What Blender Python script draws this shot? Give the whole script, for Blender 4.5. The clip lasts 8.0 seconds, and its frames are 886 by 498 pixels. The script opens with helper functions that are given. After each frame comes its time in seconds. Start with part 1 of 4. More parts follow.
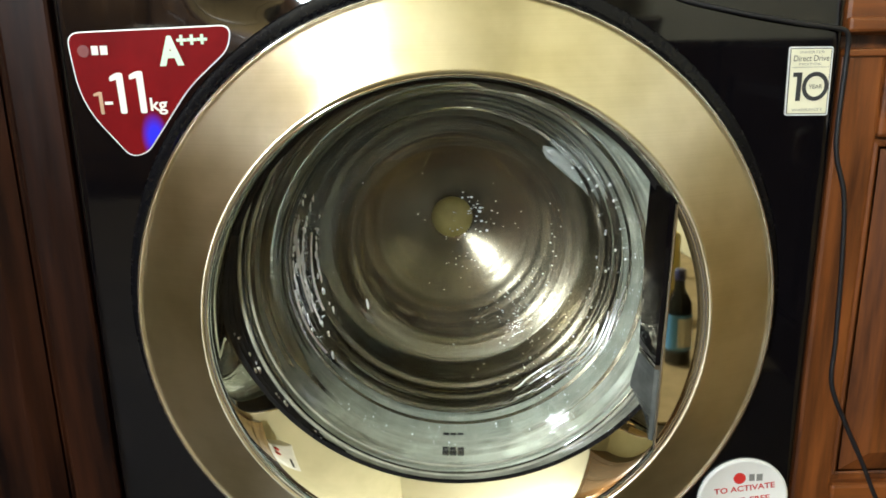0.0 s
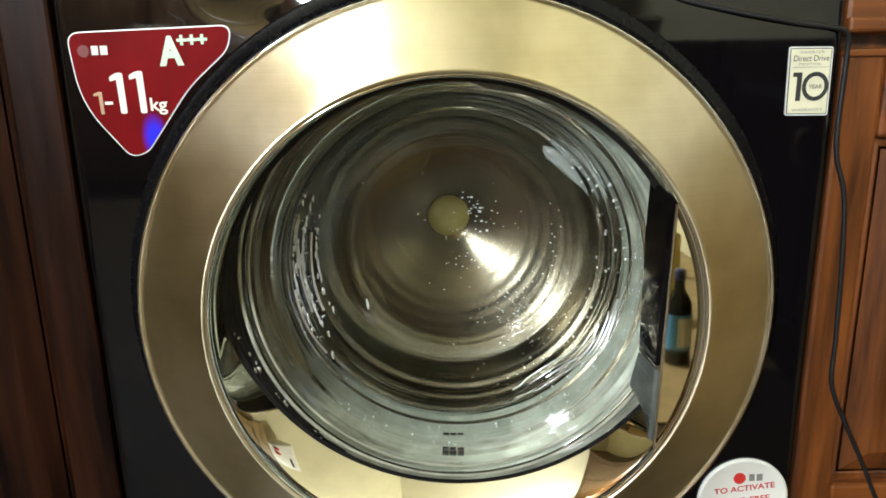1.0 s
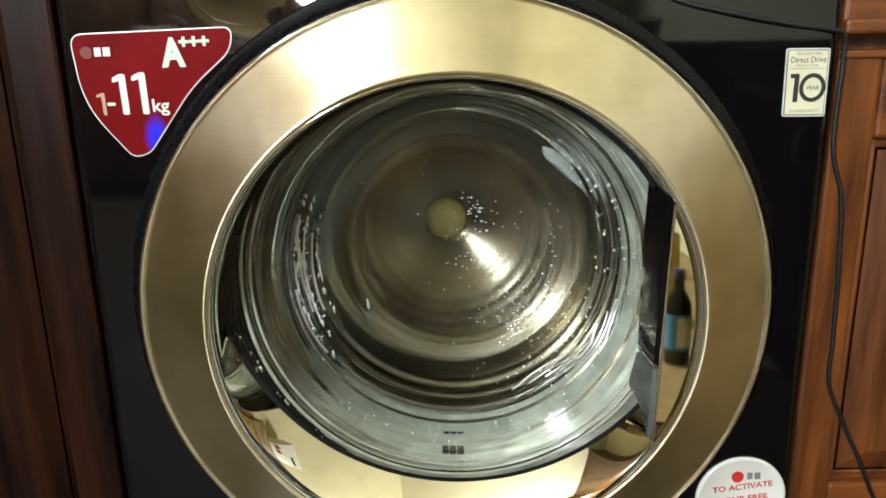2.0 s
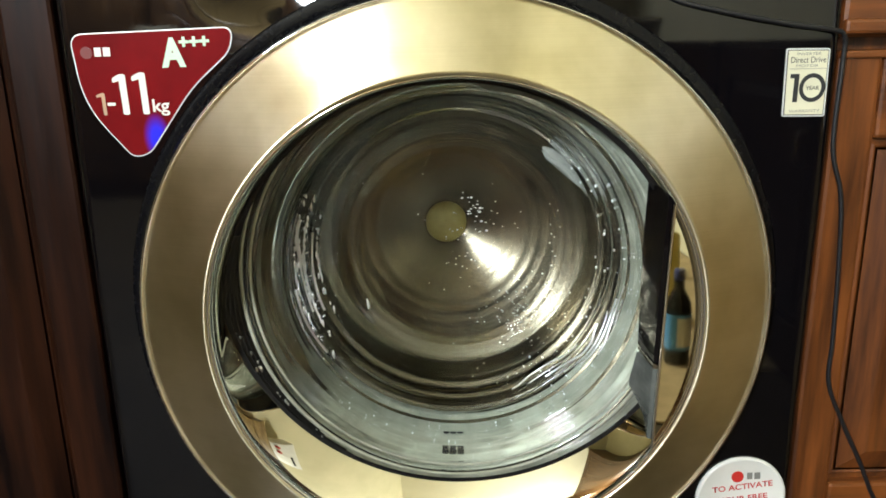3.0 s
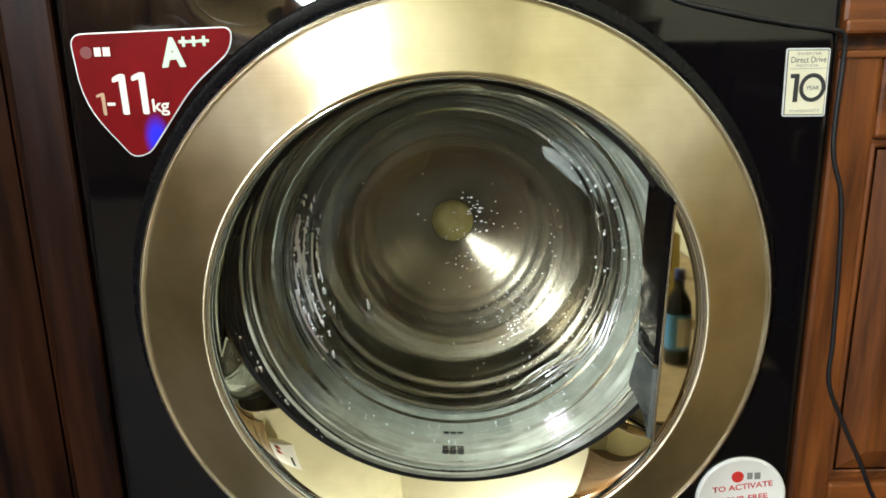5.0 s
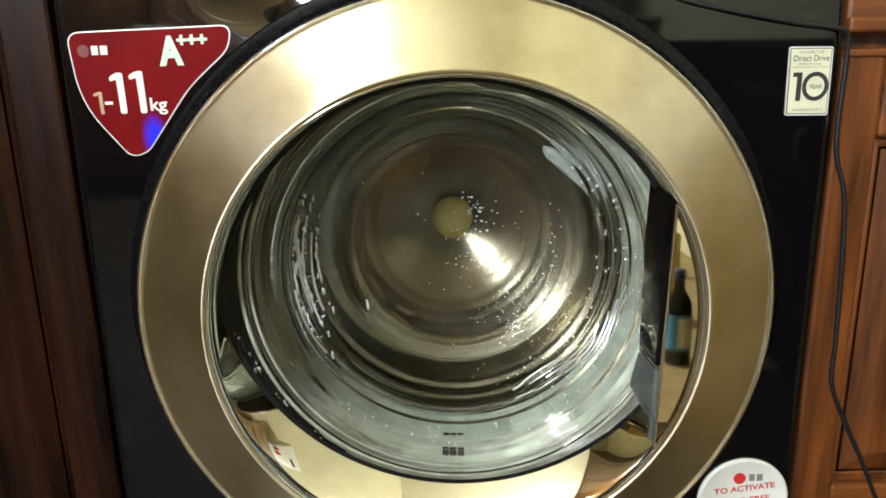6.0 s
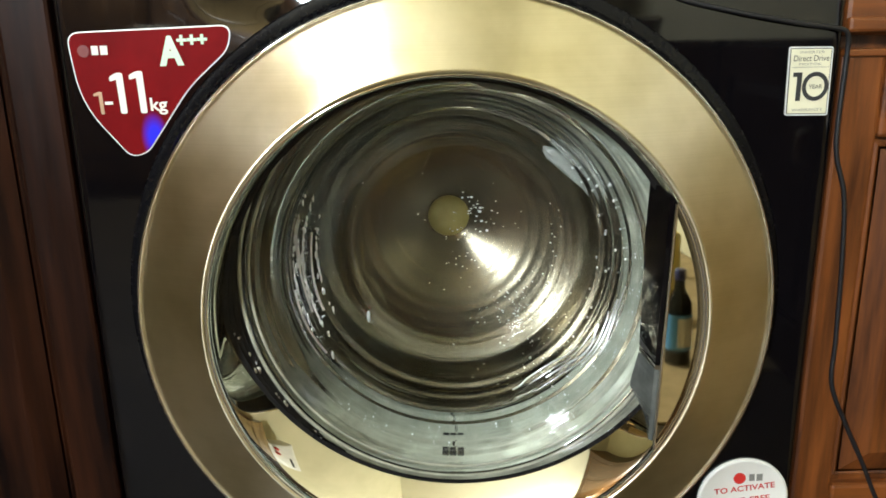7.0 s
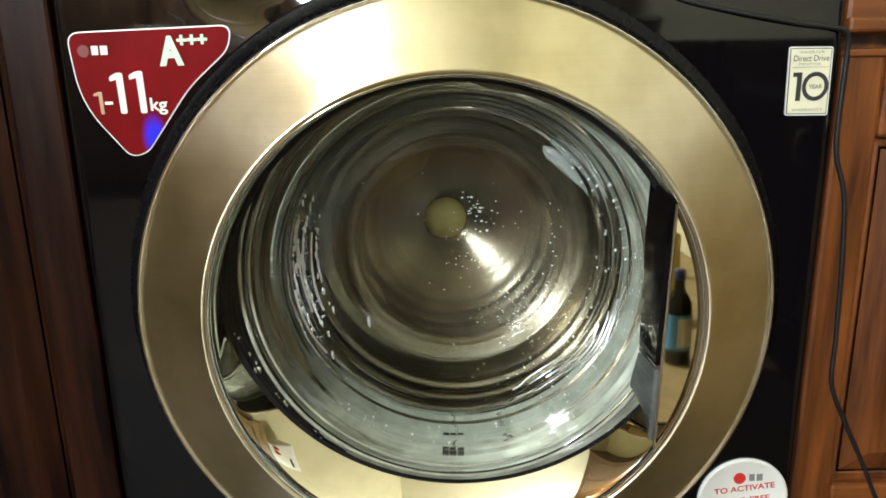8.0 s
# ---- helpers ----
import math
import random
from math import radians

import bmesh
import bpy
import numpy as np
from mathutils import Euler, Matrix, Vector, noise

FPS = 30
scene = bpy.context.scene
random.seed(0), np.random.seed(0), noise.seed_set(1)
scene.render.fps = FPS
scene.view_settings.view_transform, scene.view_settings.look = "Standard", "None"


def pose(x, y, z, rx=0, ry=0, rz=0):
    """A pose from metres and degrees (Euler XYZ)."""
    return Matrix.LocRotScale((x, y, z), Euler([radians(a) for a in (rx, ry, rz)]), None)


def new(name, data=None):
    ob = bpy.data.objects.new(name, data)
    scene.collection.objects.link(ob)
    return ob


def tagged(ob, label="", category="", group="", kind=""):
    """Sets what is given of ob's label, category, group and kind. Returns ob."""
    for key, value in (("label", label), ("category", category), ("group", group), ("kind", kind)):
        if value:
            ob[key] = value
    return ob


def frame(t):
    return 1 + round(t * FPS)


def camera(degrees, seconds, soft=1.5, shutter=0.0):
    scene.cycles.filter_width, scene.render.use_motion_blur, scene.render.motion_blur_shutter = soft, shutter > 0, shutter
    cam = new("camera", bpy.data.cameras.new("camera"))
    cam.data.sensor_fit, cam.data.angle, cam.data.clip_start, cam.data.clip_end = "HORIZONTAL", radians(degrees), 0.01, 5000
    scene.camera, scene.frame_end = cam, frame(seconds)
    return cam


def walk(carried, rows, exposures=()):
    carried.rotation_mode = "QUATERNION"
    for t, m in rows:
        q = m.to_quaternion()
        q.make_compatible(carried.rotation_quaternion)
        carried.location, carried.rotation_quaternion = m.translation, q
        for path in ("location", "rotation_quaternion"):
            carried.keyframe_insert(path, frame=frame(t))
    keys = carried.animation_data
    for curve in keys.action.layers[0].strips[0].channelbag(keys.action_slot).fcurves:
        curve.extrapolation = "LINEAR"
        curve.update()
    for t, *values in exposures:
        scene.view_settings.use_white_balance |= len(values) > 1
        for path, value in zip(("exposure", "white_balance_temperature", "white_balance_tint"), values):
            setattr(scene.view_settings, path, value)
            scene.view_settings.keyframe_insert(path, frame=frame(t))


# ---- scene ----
D = 0.5          # height of the door's centre above the floor
EYE = Vector((-0.011, -0.6034, D + 0.2193))
YAW, PITCH, ROLL = 0.145, -15.557, -1.1185


def eye_pose(back=0.0):
    """The tripod camera, drawn back a few millimetres along its view by refocusing."""
    m = Matrix.Translation(EYE) @ pose(0, 0, 0, 90 + PITCH, 0, -YAW) @ pose(0, 0, 0, 0, 0, ROLL)
    return m @ Matrix.Translation((0, 0, back))


cam = camera(59.92, 8.0, soft=1.7, shutter=1.0)
walk(cam, [(0, eye_pose()), (1.4, eye_pose()), (1.5, eye_pose(0.0035)), (1.7, eye_pose(0.0045)),
           (3.0, eye_pose(0.0048)), (4.7, eye_pose(0.0048)), (5.4, eye_pose(0.001)), (5.8, eye_pose(-0.009)),
           (5.9, eye_pose(-0.008)), (6.0, eye_pose()), (6.1, eye_pose()), (8.0, eye_pose())])

# ---- world and light ----
world = bpy.data.worlds.new("world")
scene.world = world
world.use_nodes = True
world.node_tree.nodes["Background"].inputs[0].default_value = (0.5, 0.55, 0.65, 1)
world.node_tree.nodes["Background"].inputs[1].default_value = 0.02
scene.view_settings.exposure = 0.3

LAMP = (-1.20, -2.62, 1.66)      # the glowing pendant globe, built below
LAMP_GLOW, LAMP_COLOUR = 245.0, (0.90, 1.0, 1.07)


# ---- materials ----
def nodes_of(name):
    m = bpy.data.materials.new(name)
    m.use_nodes = True
    t = m.node_tree
    return m, t, t.nodes["Principled BSDF"]


def add(t, kind, **inputs):
    n = t.nodes.new(kind)
    for k, v in inputs.items():
        n.inputs[k].default_value = v
    return n


def coords(t, scale=(1, 1, 1), rot=(0, 0, 0)):
    c = t.nodes.new("ShaderNodeTexCoord")
    mp = t.nodes.new("ShaderNodeMapping")
    mp.inputs["Scale"].default_value = scale
    mp.inputs["Rotation"].default_value = rot
    t.links.new(c.outputs["Object"], mp.inputs["Vector"])
    return mp.outputs["Vector"]


def surface(name, dark, light, rough=0.5, metal=0.0, scale=8.0, stretch=(1, 1, 1), bump=0.05, fine=120.0,
            rough_vary=0.1, coat=0.0, detail=4.0, dist=0.001, spread=(0.3, 0.7)):
    """A two-scale noisy surface: colour from a coarse noise, relief and gloss from a fine one."""
    m, t, b = nodes_of(name)
    v = coords(t, stretch)
    n1 = add(t, "ShaderNodeTexNoise", Scale=scale, Detail=detail, Roughness=0.6)
    n2 = add(t, "ShaderNodeTexNoise", Scale=fine, Detail=3.0)
    t.links.new(v, n1.inputs["Vector"])
    t.links.new(v, n2.inputs["Vector"])
    ramp = t.nodes.new("ShaderNodeValToRGB")
    ramp.color_ramp.elements[0].position, ramp.color_ramp.elements[1].position = spread
    ramp.color_ramp.elements[0].color, ramp.color_ramp.elements[1].color = (*dark, 1), (*light, 1)
    t.links.new(n1.outputs[0], ramp.inputs[0])
    t.links.new(ramp.outputs[0], b.inputs["Base Color"])
    mr = add(t, "ShaderNodeMapRange")
    mr.inputs[3].default_value, mr.inputs[4].default_value = max(0.0, rough - rough_vary), rough + rough_vary
    t.links.new(n2.outputs[0], mr.inputs[0])
    t.links.new(mr.outputs[0], b.inputs["Roughness"])
    b.inputs["Metallic"].default_value = metal
    b.inputs["Coat Weight"].default_value = coat
    b.inputs["Coat Roughness"].default_value = 0.12
    if bump:
        bp = add(t, "ShaderNodeBump", Strength=bump, Distance=dist)
        t.links.new(n2.outputs[0], bp.inputs["Height"])
        t.links.new(bp.outputs[0], b.inputs["Normal"])
    return m


def wood(name, dark, light, along="z"):
    """Stained, varnished wood with its grain along one axis."""
    st = {"z": (14, 14, 1.1), "x": (1.1, 14, 14), "y": (14, 1.1, 14)}[along]
    return surface(name, dark, light, rough=0.38, scale=3.0, stretch=st, bump=0.12, fine=11.0, coat=0.1, detail=8.0, spread=(0.38, 0.63))


def brushed(name, colour, rough, aniso, tangent=None, radial="", stain=0.84):
    m, t, b = nodes_of(name)
    v = coords(t, (2.0, 2.0, 900.0))
    n = add(t, "ShaderNodeTexNoise", Scale=2.0, Detail=3.0)
    if radial:
        # turned grooves: noise over the distance from the axis
        flat = add(t, "ShaderNodeVectorMath")
        flat.operation = "MULTIPLY"
        flat.inputs[1].default_value = (1, 0, 1)
        span = t.nodes.new("ShaderNodeVectorMath")
        span.operation = "LENGTH"
        sep, comb = t.nodes.new("ShaderNodeSeparateXYZ"), t.nodes.new("ShaderNodeCombineXYZ")
        raw = coords(t)
        t.links.new(raw, flat.inputs[0])
        t.links.new(flat.outputs[0], span.inputs[0])
        t.links.new(raw, sep.inputs[0])
        t.links.new(span.outputs[1], comb.inputs[0])
        t.links.new(sep.outputs[1], comb.inputs[1])
        v = comb.outputs[0]
        n.inputs["Scale"].default_value = 160.0
    t.links.new(v, n.inputs["Vector"])
    n2 = add(t, "ShaderNodeTexNoise", Scale=9.0 if radial else 15.0, Detail=5.0)
    t.links.new(coords(t), n2.inputs["Vector"])
    ramp = t.nodes.new("ShaderNodeValToRGB")
    ramp.color_ramp.elements[0].position, ramp.color_ramp.elements[1].position = (0.3, 0.75) if radial else (0.36, 0.60)
    tint = (1, 1, 1) if radial else (1.02, 1.0, 0.88)
    ramp.color_ramp.elements[0].color = (*[c * stain * k for c, k in zip(colour, tint)], 1)
    ramp.color_ramp.elements[1].color = (*colour, 1)
    mixf = t.nodes.new("ShaderNodeMath")
    mixf.operation = "MULTIPLY_ADD"
    mixf.inputs[1].default_value, mixf.inputs[2].default_value = (0.5 if radial else 0.16), 0.0
    t.links.new(n.outputs[0], mixf.inputs[0])
    half = t.nodes.new("ShaderNodeMath")
    half.operation = "MULTIPLY_ADD"
    half.inputs[1].default_value = 0.5 if radial else 0.84
    t.links.new(n2.outputs[0], half.inputs[0])
    t.links.new(mixf.outputs[0], half.inputs[2])
    t.links.new(half.outputs[0], ramp.inputs[0])
    t.links.new(ramp.outputs[0], b.inputs["Base Color"])
    mr = add(t, "ShaderNodeMapRange")
    mr.inputs[3].default_value, mr.inputs[4].default_value = rough - 0.05, rough + 0.06
    t.links.new(n2.outputs[0], mr.inputs[0])
    t.links.new(mr.outputs[0], b.inputs["Roughness"])
    b.inputs["Metallic"].default_value = 1.0
    b.inputs["Anisotropic"].default_value = aniso
    if radial:
        tn = t.nodes.new("ShaderNodeTangent")
        tn.direction_type, tn.axis = "RADIAL", radial
        t.links.new(tn.outputs[0], b.inputs["Tangent"])
        b.inputs["Anisotropic Rotation"].default_value = 0.25
    elif tangent:
        c = t.nodes.new("ShaderNodeCombineXYZ")
        for i in range(3):
            c.inputs[i].default_value = tangent[i]
        t.links.new(c.outputs[0], b.inputs["Tangent"])
    bp = add(t, "ShaderNodeBump", Strength=0.5 if radial else 0.04, Distance=0.0005)
    t.links.new(n.outputs[0], bp.inputs["Height"])
    wave = add(t, "ShaderNodeBump", Strength=0.10 if radial else 0.16, Distance=0.004)
    t.links.new(n2.outputs[0], wave.inputs["Height"])
    t.links.new(wave.outputs[0], bp.inputs["Normal"])
    t.links.new(bp.outputs[0], b.inputs["Normal"])
    return m


def glass(name, colour=(0.93, 0.97, 0.95), rough=0.0, ior=1.5):
    m, t, b = nodes_of(name)
    b.inputs["Base Color"].default_value = (*colour, 1)
    b.inputs["Transmission Weight"].default_value = 1.0
    b.inputs["Roughness"].default_value = rough
    b.inputs["IOR"].default_value = ior
    return m


def plain(name, colour, rough=0.4, metal=0.0):
    m, t, b = nodes_of(name)
    b.inputs["Base Color"].default_value = (*colour, 1)
    b.inputs["Roughness"].default_value = rough
    b.inputs["Metallic"].default_value = metal
    return m


def glowing(name, colour, strength):
    m, t, b = nodes_of(name)
    b.inputs["Base Color"].default_value = (0.8, 0.8, 0.8, 1)
    b.inputs["Emission Color"].default_value = (*colour, 1)
    b.inputs["Emission Strength"].default_value = strength
    return m


PANEL = surface("black_gloss_panel", (0.0016, 0.0015, 0.002), (0.0034, 0.003, 0.004), rough=0.05, scale=5, bump=0.01, fine=60, rough_vary=0.03)
PANEL.node_tree.nodes["Principled BSDF"].inputs["Specular IOR Level"].default_value = 0.5
BLACK = surface("black_plastic", (0.002, 0.002, 0.0028), (0.005, 0.005, 0.0065), rough=0.26, bump=0.02, fine=200)
BLACK.node_tree.nodes["Principled BSDF"].inputs["Specular IOR Level"].default_value = 0.2
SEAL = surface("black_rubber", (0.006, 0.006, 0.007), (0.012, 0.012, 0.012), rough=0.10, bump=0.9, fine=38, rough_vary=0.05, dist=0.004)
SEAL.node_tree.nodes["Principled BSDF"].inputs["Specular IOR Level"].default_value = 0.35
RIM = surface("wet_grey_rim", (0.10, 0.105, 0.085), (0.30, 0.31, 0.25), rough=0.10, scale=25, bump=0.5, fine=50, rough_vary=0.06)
HOLE = plain("hole_black", (0.003, 0.003, 0.003), 0.9)
CASE = surface("case_paint", (0.012, 0.012, 0.014), (0.02, 0.02, 0.022), rough=0.35)
STEEL = brushed("brushed_steel", (0.89, 0.81, 0.60), 0.30, 0.90, tangent=(0, 0, 1), stain=0.76)
CHROME = surface("chrome", (0.86, 0.84, 0.80), (0.9, 0.88, 0.84), rough=0.05, metal=1.0, scale=14, bump=0.01, fine=40, rough_vary=0.02)
MIRROR = surface("polished_plate", (0.68, 0.63, 0.48), (0.74, 0.69, 0.53), rough=0.03, metal=1.0, scale=10, bump=0.004, fine=30, rough_vary=0.02)
WARDROBE = wood("wardrobe_wood", (0.036, 0.016, 0.005), (0.095, 0.045, 0.013))
GLASS = glass("door_glass")
# mostly metallic, which puts the sparkle of the drops into the material
GLINT_WATER = glass("water", (0.97, 0.98, 1.0), 0.30, 1.40)
GLINT_WATER.node_tree.nodes["Principled BSDF"].inputs["Metallic"].default_value = 0.9
RUBBER = surface("grey_rubber", (0.19, 0.195, 0.155), (0.43, 0.435, 0.35), rough=0.22, scale=30, bump=0.8, fine=90, rough_vary=0.14)
DRUM = brushed("drum_steel", (0.285, 0.247, 0.176), 0.245, 0.8, radial="Y", stain=0.30)
HUB = surface("hub_steel", (0.36, 0.27, 0.06), (0.50, 0.39, 0.11), rough=0.5, metal=0.1, scale=60)
WOOD = wood("cabinet_wood", (0.048, 0.0135, 0.0033), (0.215, 0.064, 0.0135))
WOOD_X = wood("cabinet_wood_across", (0.048, 0.0135, 0.0033), (0.215, 0.064, 0.0135), "x")
DARKWOOD = wood("near_black_wood", (0.0035, 0.0011, 0.0008), (0.024, 0.0072, 0.003))
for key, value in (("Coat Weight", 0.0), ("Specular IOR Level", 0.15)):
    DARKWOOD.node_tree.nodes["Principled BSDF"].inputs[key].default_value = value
TABLE = wood("table_wood", (0.20, 0.128, 0.050), (0.38, 0.262, 0.105), "x")
WALL = surface("cream_wall", (0.60, 0.555, 0.38), (0.68, 0.63, 0.44), rough=0.8, scale=3, bump=0.1, fine=150)
CEIL = surface("ceiling_paint", (0.56, 0.52, 0.39), (0.62, 0.58, 0.44), rough=0.85, scale=2, bump=0.05, fine=150)
TILE = surface("floor_tile", (0.040, 0.030, 0.019), (0.078, 0.059, 0.037), rough=0.6, scale=6, bump=0.05)
TILE.node_tree.nodes["Principled BSDF"].inputs["Specular IOR Level"].default_value = 0.15
TOP = surface("worktop", (0.45, 0.40, 0.30), (0.55, 0.50, 0.40), rough=0.3, scale=60, bump=0.02)
CORD = surface("cable_rubber", (0.004, 0.004, 0.005), (0.010, 0.010, 0.012), rough=0.5)
WHITE = surface("white_plastic", (0.72, 0.72, 0.68), (0.8, 0.8, 0.76), rough=0.35, scale=20, bump=0.02)


# ---- mesh helpers ----
def mesh_from(name, verts, faces, material, smooth=True):
    me = bpy.data.meshes.new(name)
    me.from_pydata([tuple(v) for v in verts], [], faces)
    me.update()
    me.materials.append(material)
    if smooth:
        me.polygons.foreach_set("use_smooth", [True] * len(me.polygons))
    return me


def place(name, me, parent=None, label=""):
    ob = new(name, me)
    if parent is not None:
        ob.parent = parent
    return tagged(ob, label) if label else ob


def part(name, bm, material, parent, label="", smooth=False):
    me = bpy.data.meshes.new(name)
    bmesh.ops.recalc_face_normals(bm, faces=bm.faces)
    bm.to_mesh(me)
    bm.free()
    me.materials.append(material)
    if smooth:
        me.polygons.foreach_set("use_smooth", [True] * len(me.polygons))
    return place(name, me, parent, label)


def box(x0, x1, y0, y1, z0, z1, bevel=0.003):
    bm = bmesh.new()
    bmesh.ops.create_cube(bm, size=1.0, matrix=Matrix.LocRotScale(((x0 + x1) / 2, (y0 + y1) / 2, (z0 + z1) / 2), None, (abs(x1 - x0), abs(y1 - y0), abs(z1 - z0))))
    if bevel:
        bmesh.ops.bevel(bm, geom=bm.edges[:], offset=bevel, segments=2, affect="EDGES", profile=0.5)
    return bm


def loft(rings, closed_ring=True, closed_profile=False):
    """Skin rings of equal count; gives verts and faces."""
    n, verts, faces = len(rings[0]), [], []
    for r in rings:
        verts.extend(r)
    rows = len(rings)
    for i in range(rows if closed_profile else rows - 1):
        a, b = i * n, ((i + 1) % rows) * n
        for j in range(n if closed_ring else n - 1):
            k = (j + 1) % n
            faces.append((a + j, a + k, b + k, b + j))
    return verts, faces


def ring(r, y, cx=0.0, cz=D, seg=128, a0=0.0, a1=360.0):
    full = abs(a1 - a0) >= 360
    count = seg if full else seg + 1
    return [(cx + r * math.cos(radians(a0 + (a1 - a0) * i / seg)), y, cz + r * math.sin(radians(a0 + (a1 - a0) * i / seg))) for i in range(count)]


def lathe(name, profile, material, parent, label="", cx=0.0, cz=D, seg=128, closed=False):
    """Turn a profile of (radius, y) about the door's axis."""
    v, f = loft([ring(r, y, cx, cz, seg) for r, y in profile], True, closed)
    return place(name, mesh_from(name, v, f, material), parent, label)


def tube(points, radius, seg=8, closed=False):
    """A round bar along points."""
    pts = [Vector(p) for p in points]
    rings = []
    for i, p in enumerate(pts):
        a = pts[(i - 1) % len(pts)] if (closed or i) else p
        b = pts[(i + 1) % len(pts)] if (closed or i < len(pts) - 1) else p
        d = (b - a).normalized()
        side = d.cross(Vector((0, 1, 0.013))).normalized()
        up = side.cross(d)
        rings.append([p + radius * (math.cos(2 * math.pi * k / seg) * side + math.sin(2 * math.pi * k / seg) * up) for k in range(seg)])
    return loft(rings, True, closed)


def smooth_path(points, steps=10):
    pts = [Vector(p) for p in points]
    out = []
    for i in range(len(pts) - 1):
        p0, p1, p2, p3 = pts[max(i - 1, 0)], pts[i], pts[i + 1], pts[min(i + 2, len(pts) - 1)]
        for k in range(steps):
            s = k / steps
            out.append(0.5 * ((2 * p1) + (p2 - p0) * s + (2 * p0 - 5 * p1 + 4 * p2 - p3) * s * s + (3 * p1 - p0 - 3 * p2 + p3) * s ** 3))
    return out + [pts[-1]]


def rounded_outline(corners, steps=8):
    """Corners (x, z, radius) to an outline with rounded corners."""
    out, n = [], len(corners)
    for i in range(n):
        x, z, r = corners[i]
        p, a, b = Vector((x, z)), Vector(corners[i - 1][:2]), Vector(corners[(i + 1) % n][:2])
        da, db = (a - p).normalized(), (b - p).normalized()
        r = min(r, 0.48 * (a - p).length, 0.48 * (b - p).length)
        s, e = p + da * r, p + db * r
        for k in range(steps + 1):
            u = k / steps
            out.append(s * (1 - u) ** 2 + p * 2 * u * (1 - u) + e * u ** 2)
    return out


def sheet(name, outline, y0, y1, material, parent, label=""):
    """A thin upright sheet with an outline in x and z, its front at y0."""
    bm = bmesh.new()
    front = [bm.verts.new((p[0], y0, p[1])) for p in outline]
    back = [bm.verts.new((p[0], y1, p[1])) for p in outline]
    bm.faces.new(front)
    bm.faces.new(back[::-1])
    for i in range(len(front)):
        k = (i + 1) % len(front)
        bm.faces.new((front[i], back[i], back[k], front[k]))
    return part(name, bm, material, parent, label)


def inset(outline, d):
    """The outline drawn in by d all round."""
    n, out = len(outline), []
    area = sum(outline[i - 1][0] * outline[i][1] - outline[i][0] * outline[i - 1][1] for i in range(n))
    turn = 1 if area > 0 else -1
    for i in range(n):
        t = (outline[(i + 1) % n] - outline[i - 1]).normalized()
        out.append(outline[i] + Vector((-t.y, t.x)) * d * turn)
    return out


# ---- the room ----
X0, X1, Y0, Y1, H = -2.5, 0.98, -3.5, 0.72, 2.85


def build_room():
    def slab(name, *b, m=WALL):
        return tagged(part(name, box(*b, bevel=0), m, None), kind="structure")
    slab("floor", X0 - 0.1, X1 + 0.1, Y0 - 0.1, Y1 + 0.1, -0.1, 0.0, m=TILE)
    slab("ceiling", X0 - 0.1, X1 + 0.1, Y0 - 0.1, Y1 + 0.1, H, H + 0.1, m=CEIL)
    slab("wall_north", X0, X1, Y1, Y1 + 0.1, 0, H)
    slab("wall_south", X0, X1, Y0 - 0.1, Y0, 0, H)
    slab("wall_west", X0 - 0.1, X0, Y0 - 0.1, Y1 + 0.1, 0, H)
    slab("wall_east", X1, X1 + 0.1, Y0 - 0.1, Y1 + 0.1, 0, H)


build_room()


def build_pendant_lamp():
    ob = tagged(new("pendant_lamp"), "glowing white glass globe lamp hanging from the ceiling", "pendant lamp")
    ob.location = (LAMP[0], LAMP[1], H)
    z = LAMP[2] - H
    prof = [(0.18 * math.sin(math.pi * k / 16), z - 0.17 * math.cos(math.pi * k / 16)) for k in range(17)]
    prof[0], prof[-1] = (0.002, prof[0][1]), (0.02, prof[-1][1])
    v, f = loft([[(r * math.cos(2 * math.pi * i / 32), r * math.sin(2 * math.pi * i / 32), h) for i in range(32)] for r, h in prof])
    place("globe", mesh_from("globe", v, f, glowing("lamp_glow", LAMP_COLOUR, LAMP_GLOW)), ob, "glowing opal glass globe")
    v, f = tube([(0, 0, z + 0.165), (0.0001, 0, z + 0.3), (0, 0, 0)], 0.004)
    place("flex", mesh_from("flex", v, f, BLACK), ob)
    part("ceiling_cup", box(-0.05, 0.05, -0.05, 0.05, -0.03, 0, 0.008), WHITE, ob)


build_pendant_lamp()

# ---- the washing machine ----
washer = tagged(new("washing_machine"), "glossy black front-loading washing machine with a brushed steel door, running", "washing machine")
HALF, LOW, HIGH = 0.30, 0.02, 0.85
FOLD = D + 0.205       # where the panel starts to lean back


def lean(x, z):
    s = max(0.0, z - FOLD)
    t = min(1.0, s / 0.055)
    fade = max(0.0, min(1.0, (0.215 + x) / 0.09))
    bow = 0.50 * min(0.0145, min(0.0, x) ** 2) * t * t * (3 - 2 * t) * fade * fade * (3 - 2 * fade)
    bend, reach = 0.8, 0.09
    if s < reach:
        return bow + 0.5 * bend * s * s
    return bow + 0.5 * bend * reach * reach + bend * reach * (s - reach)


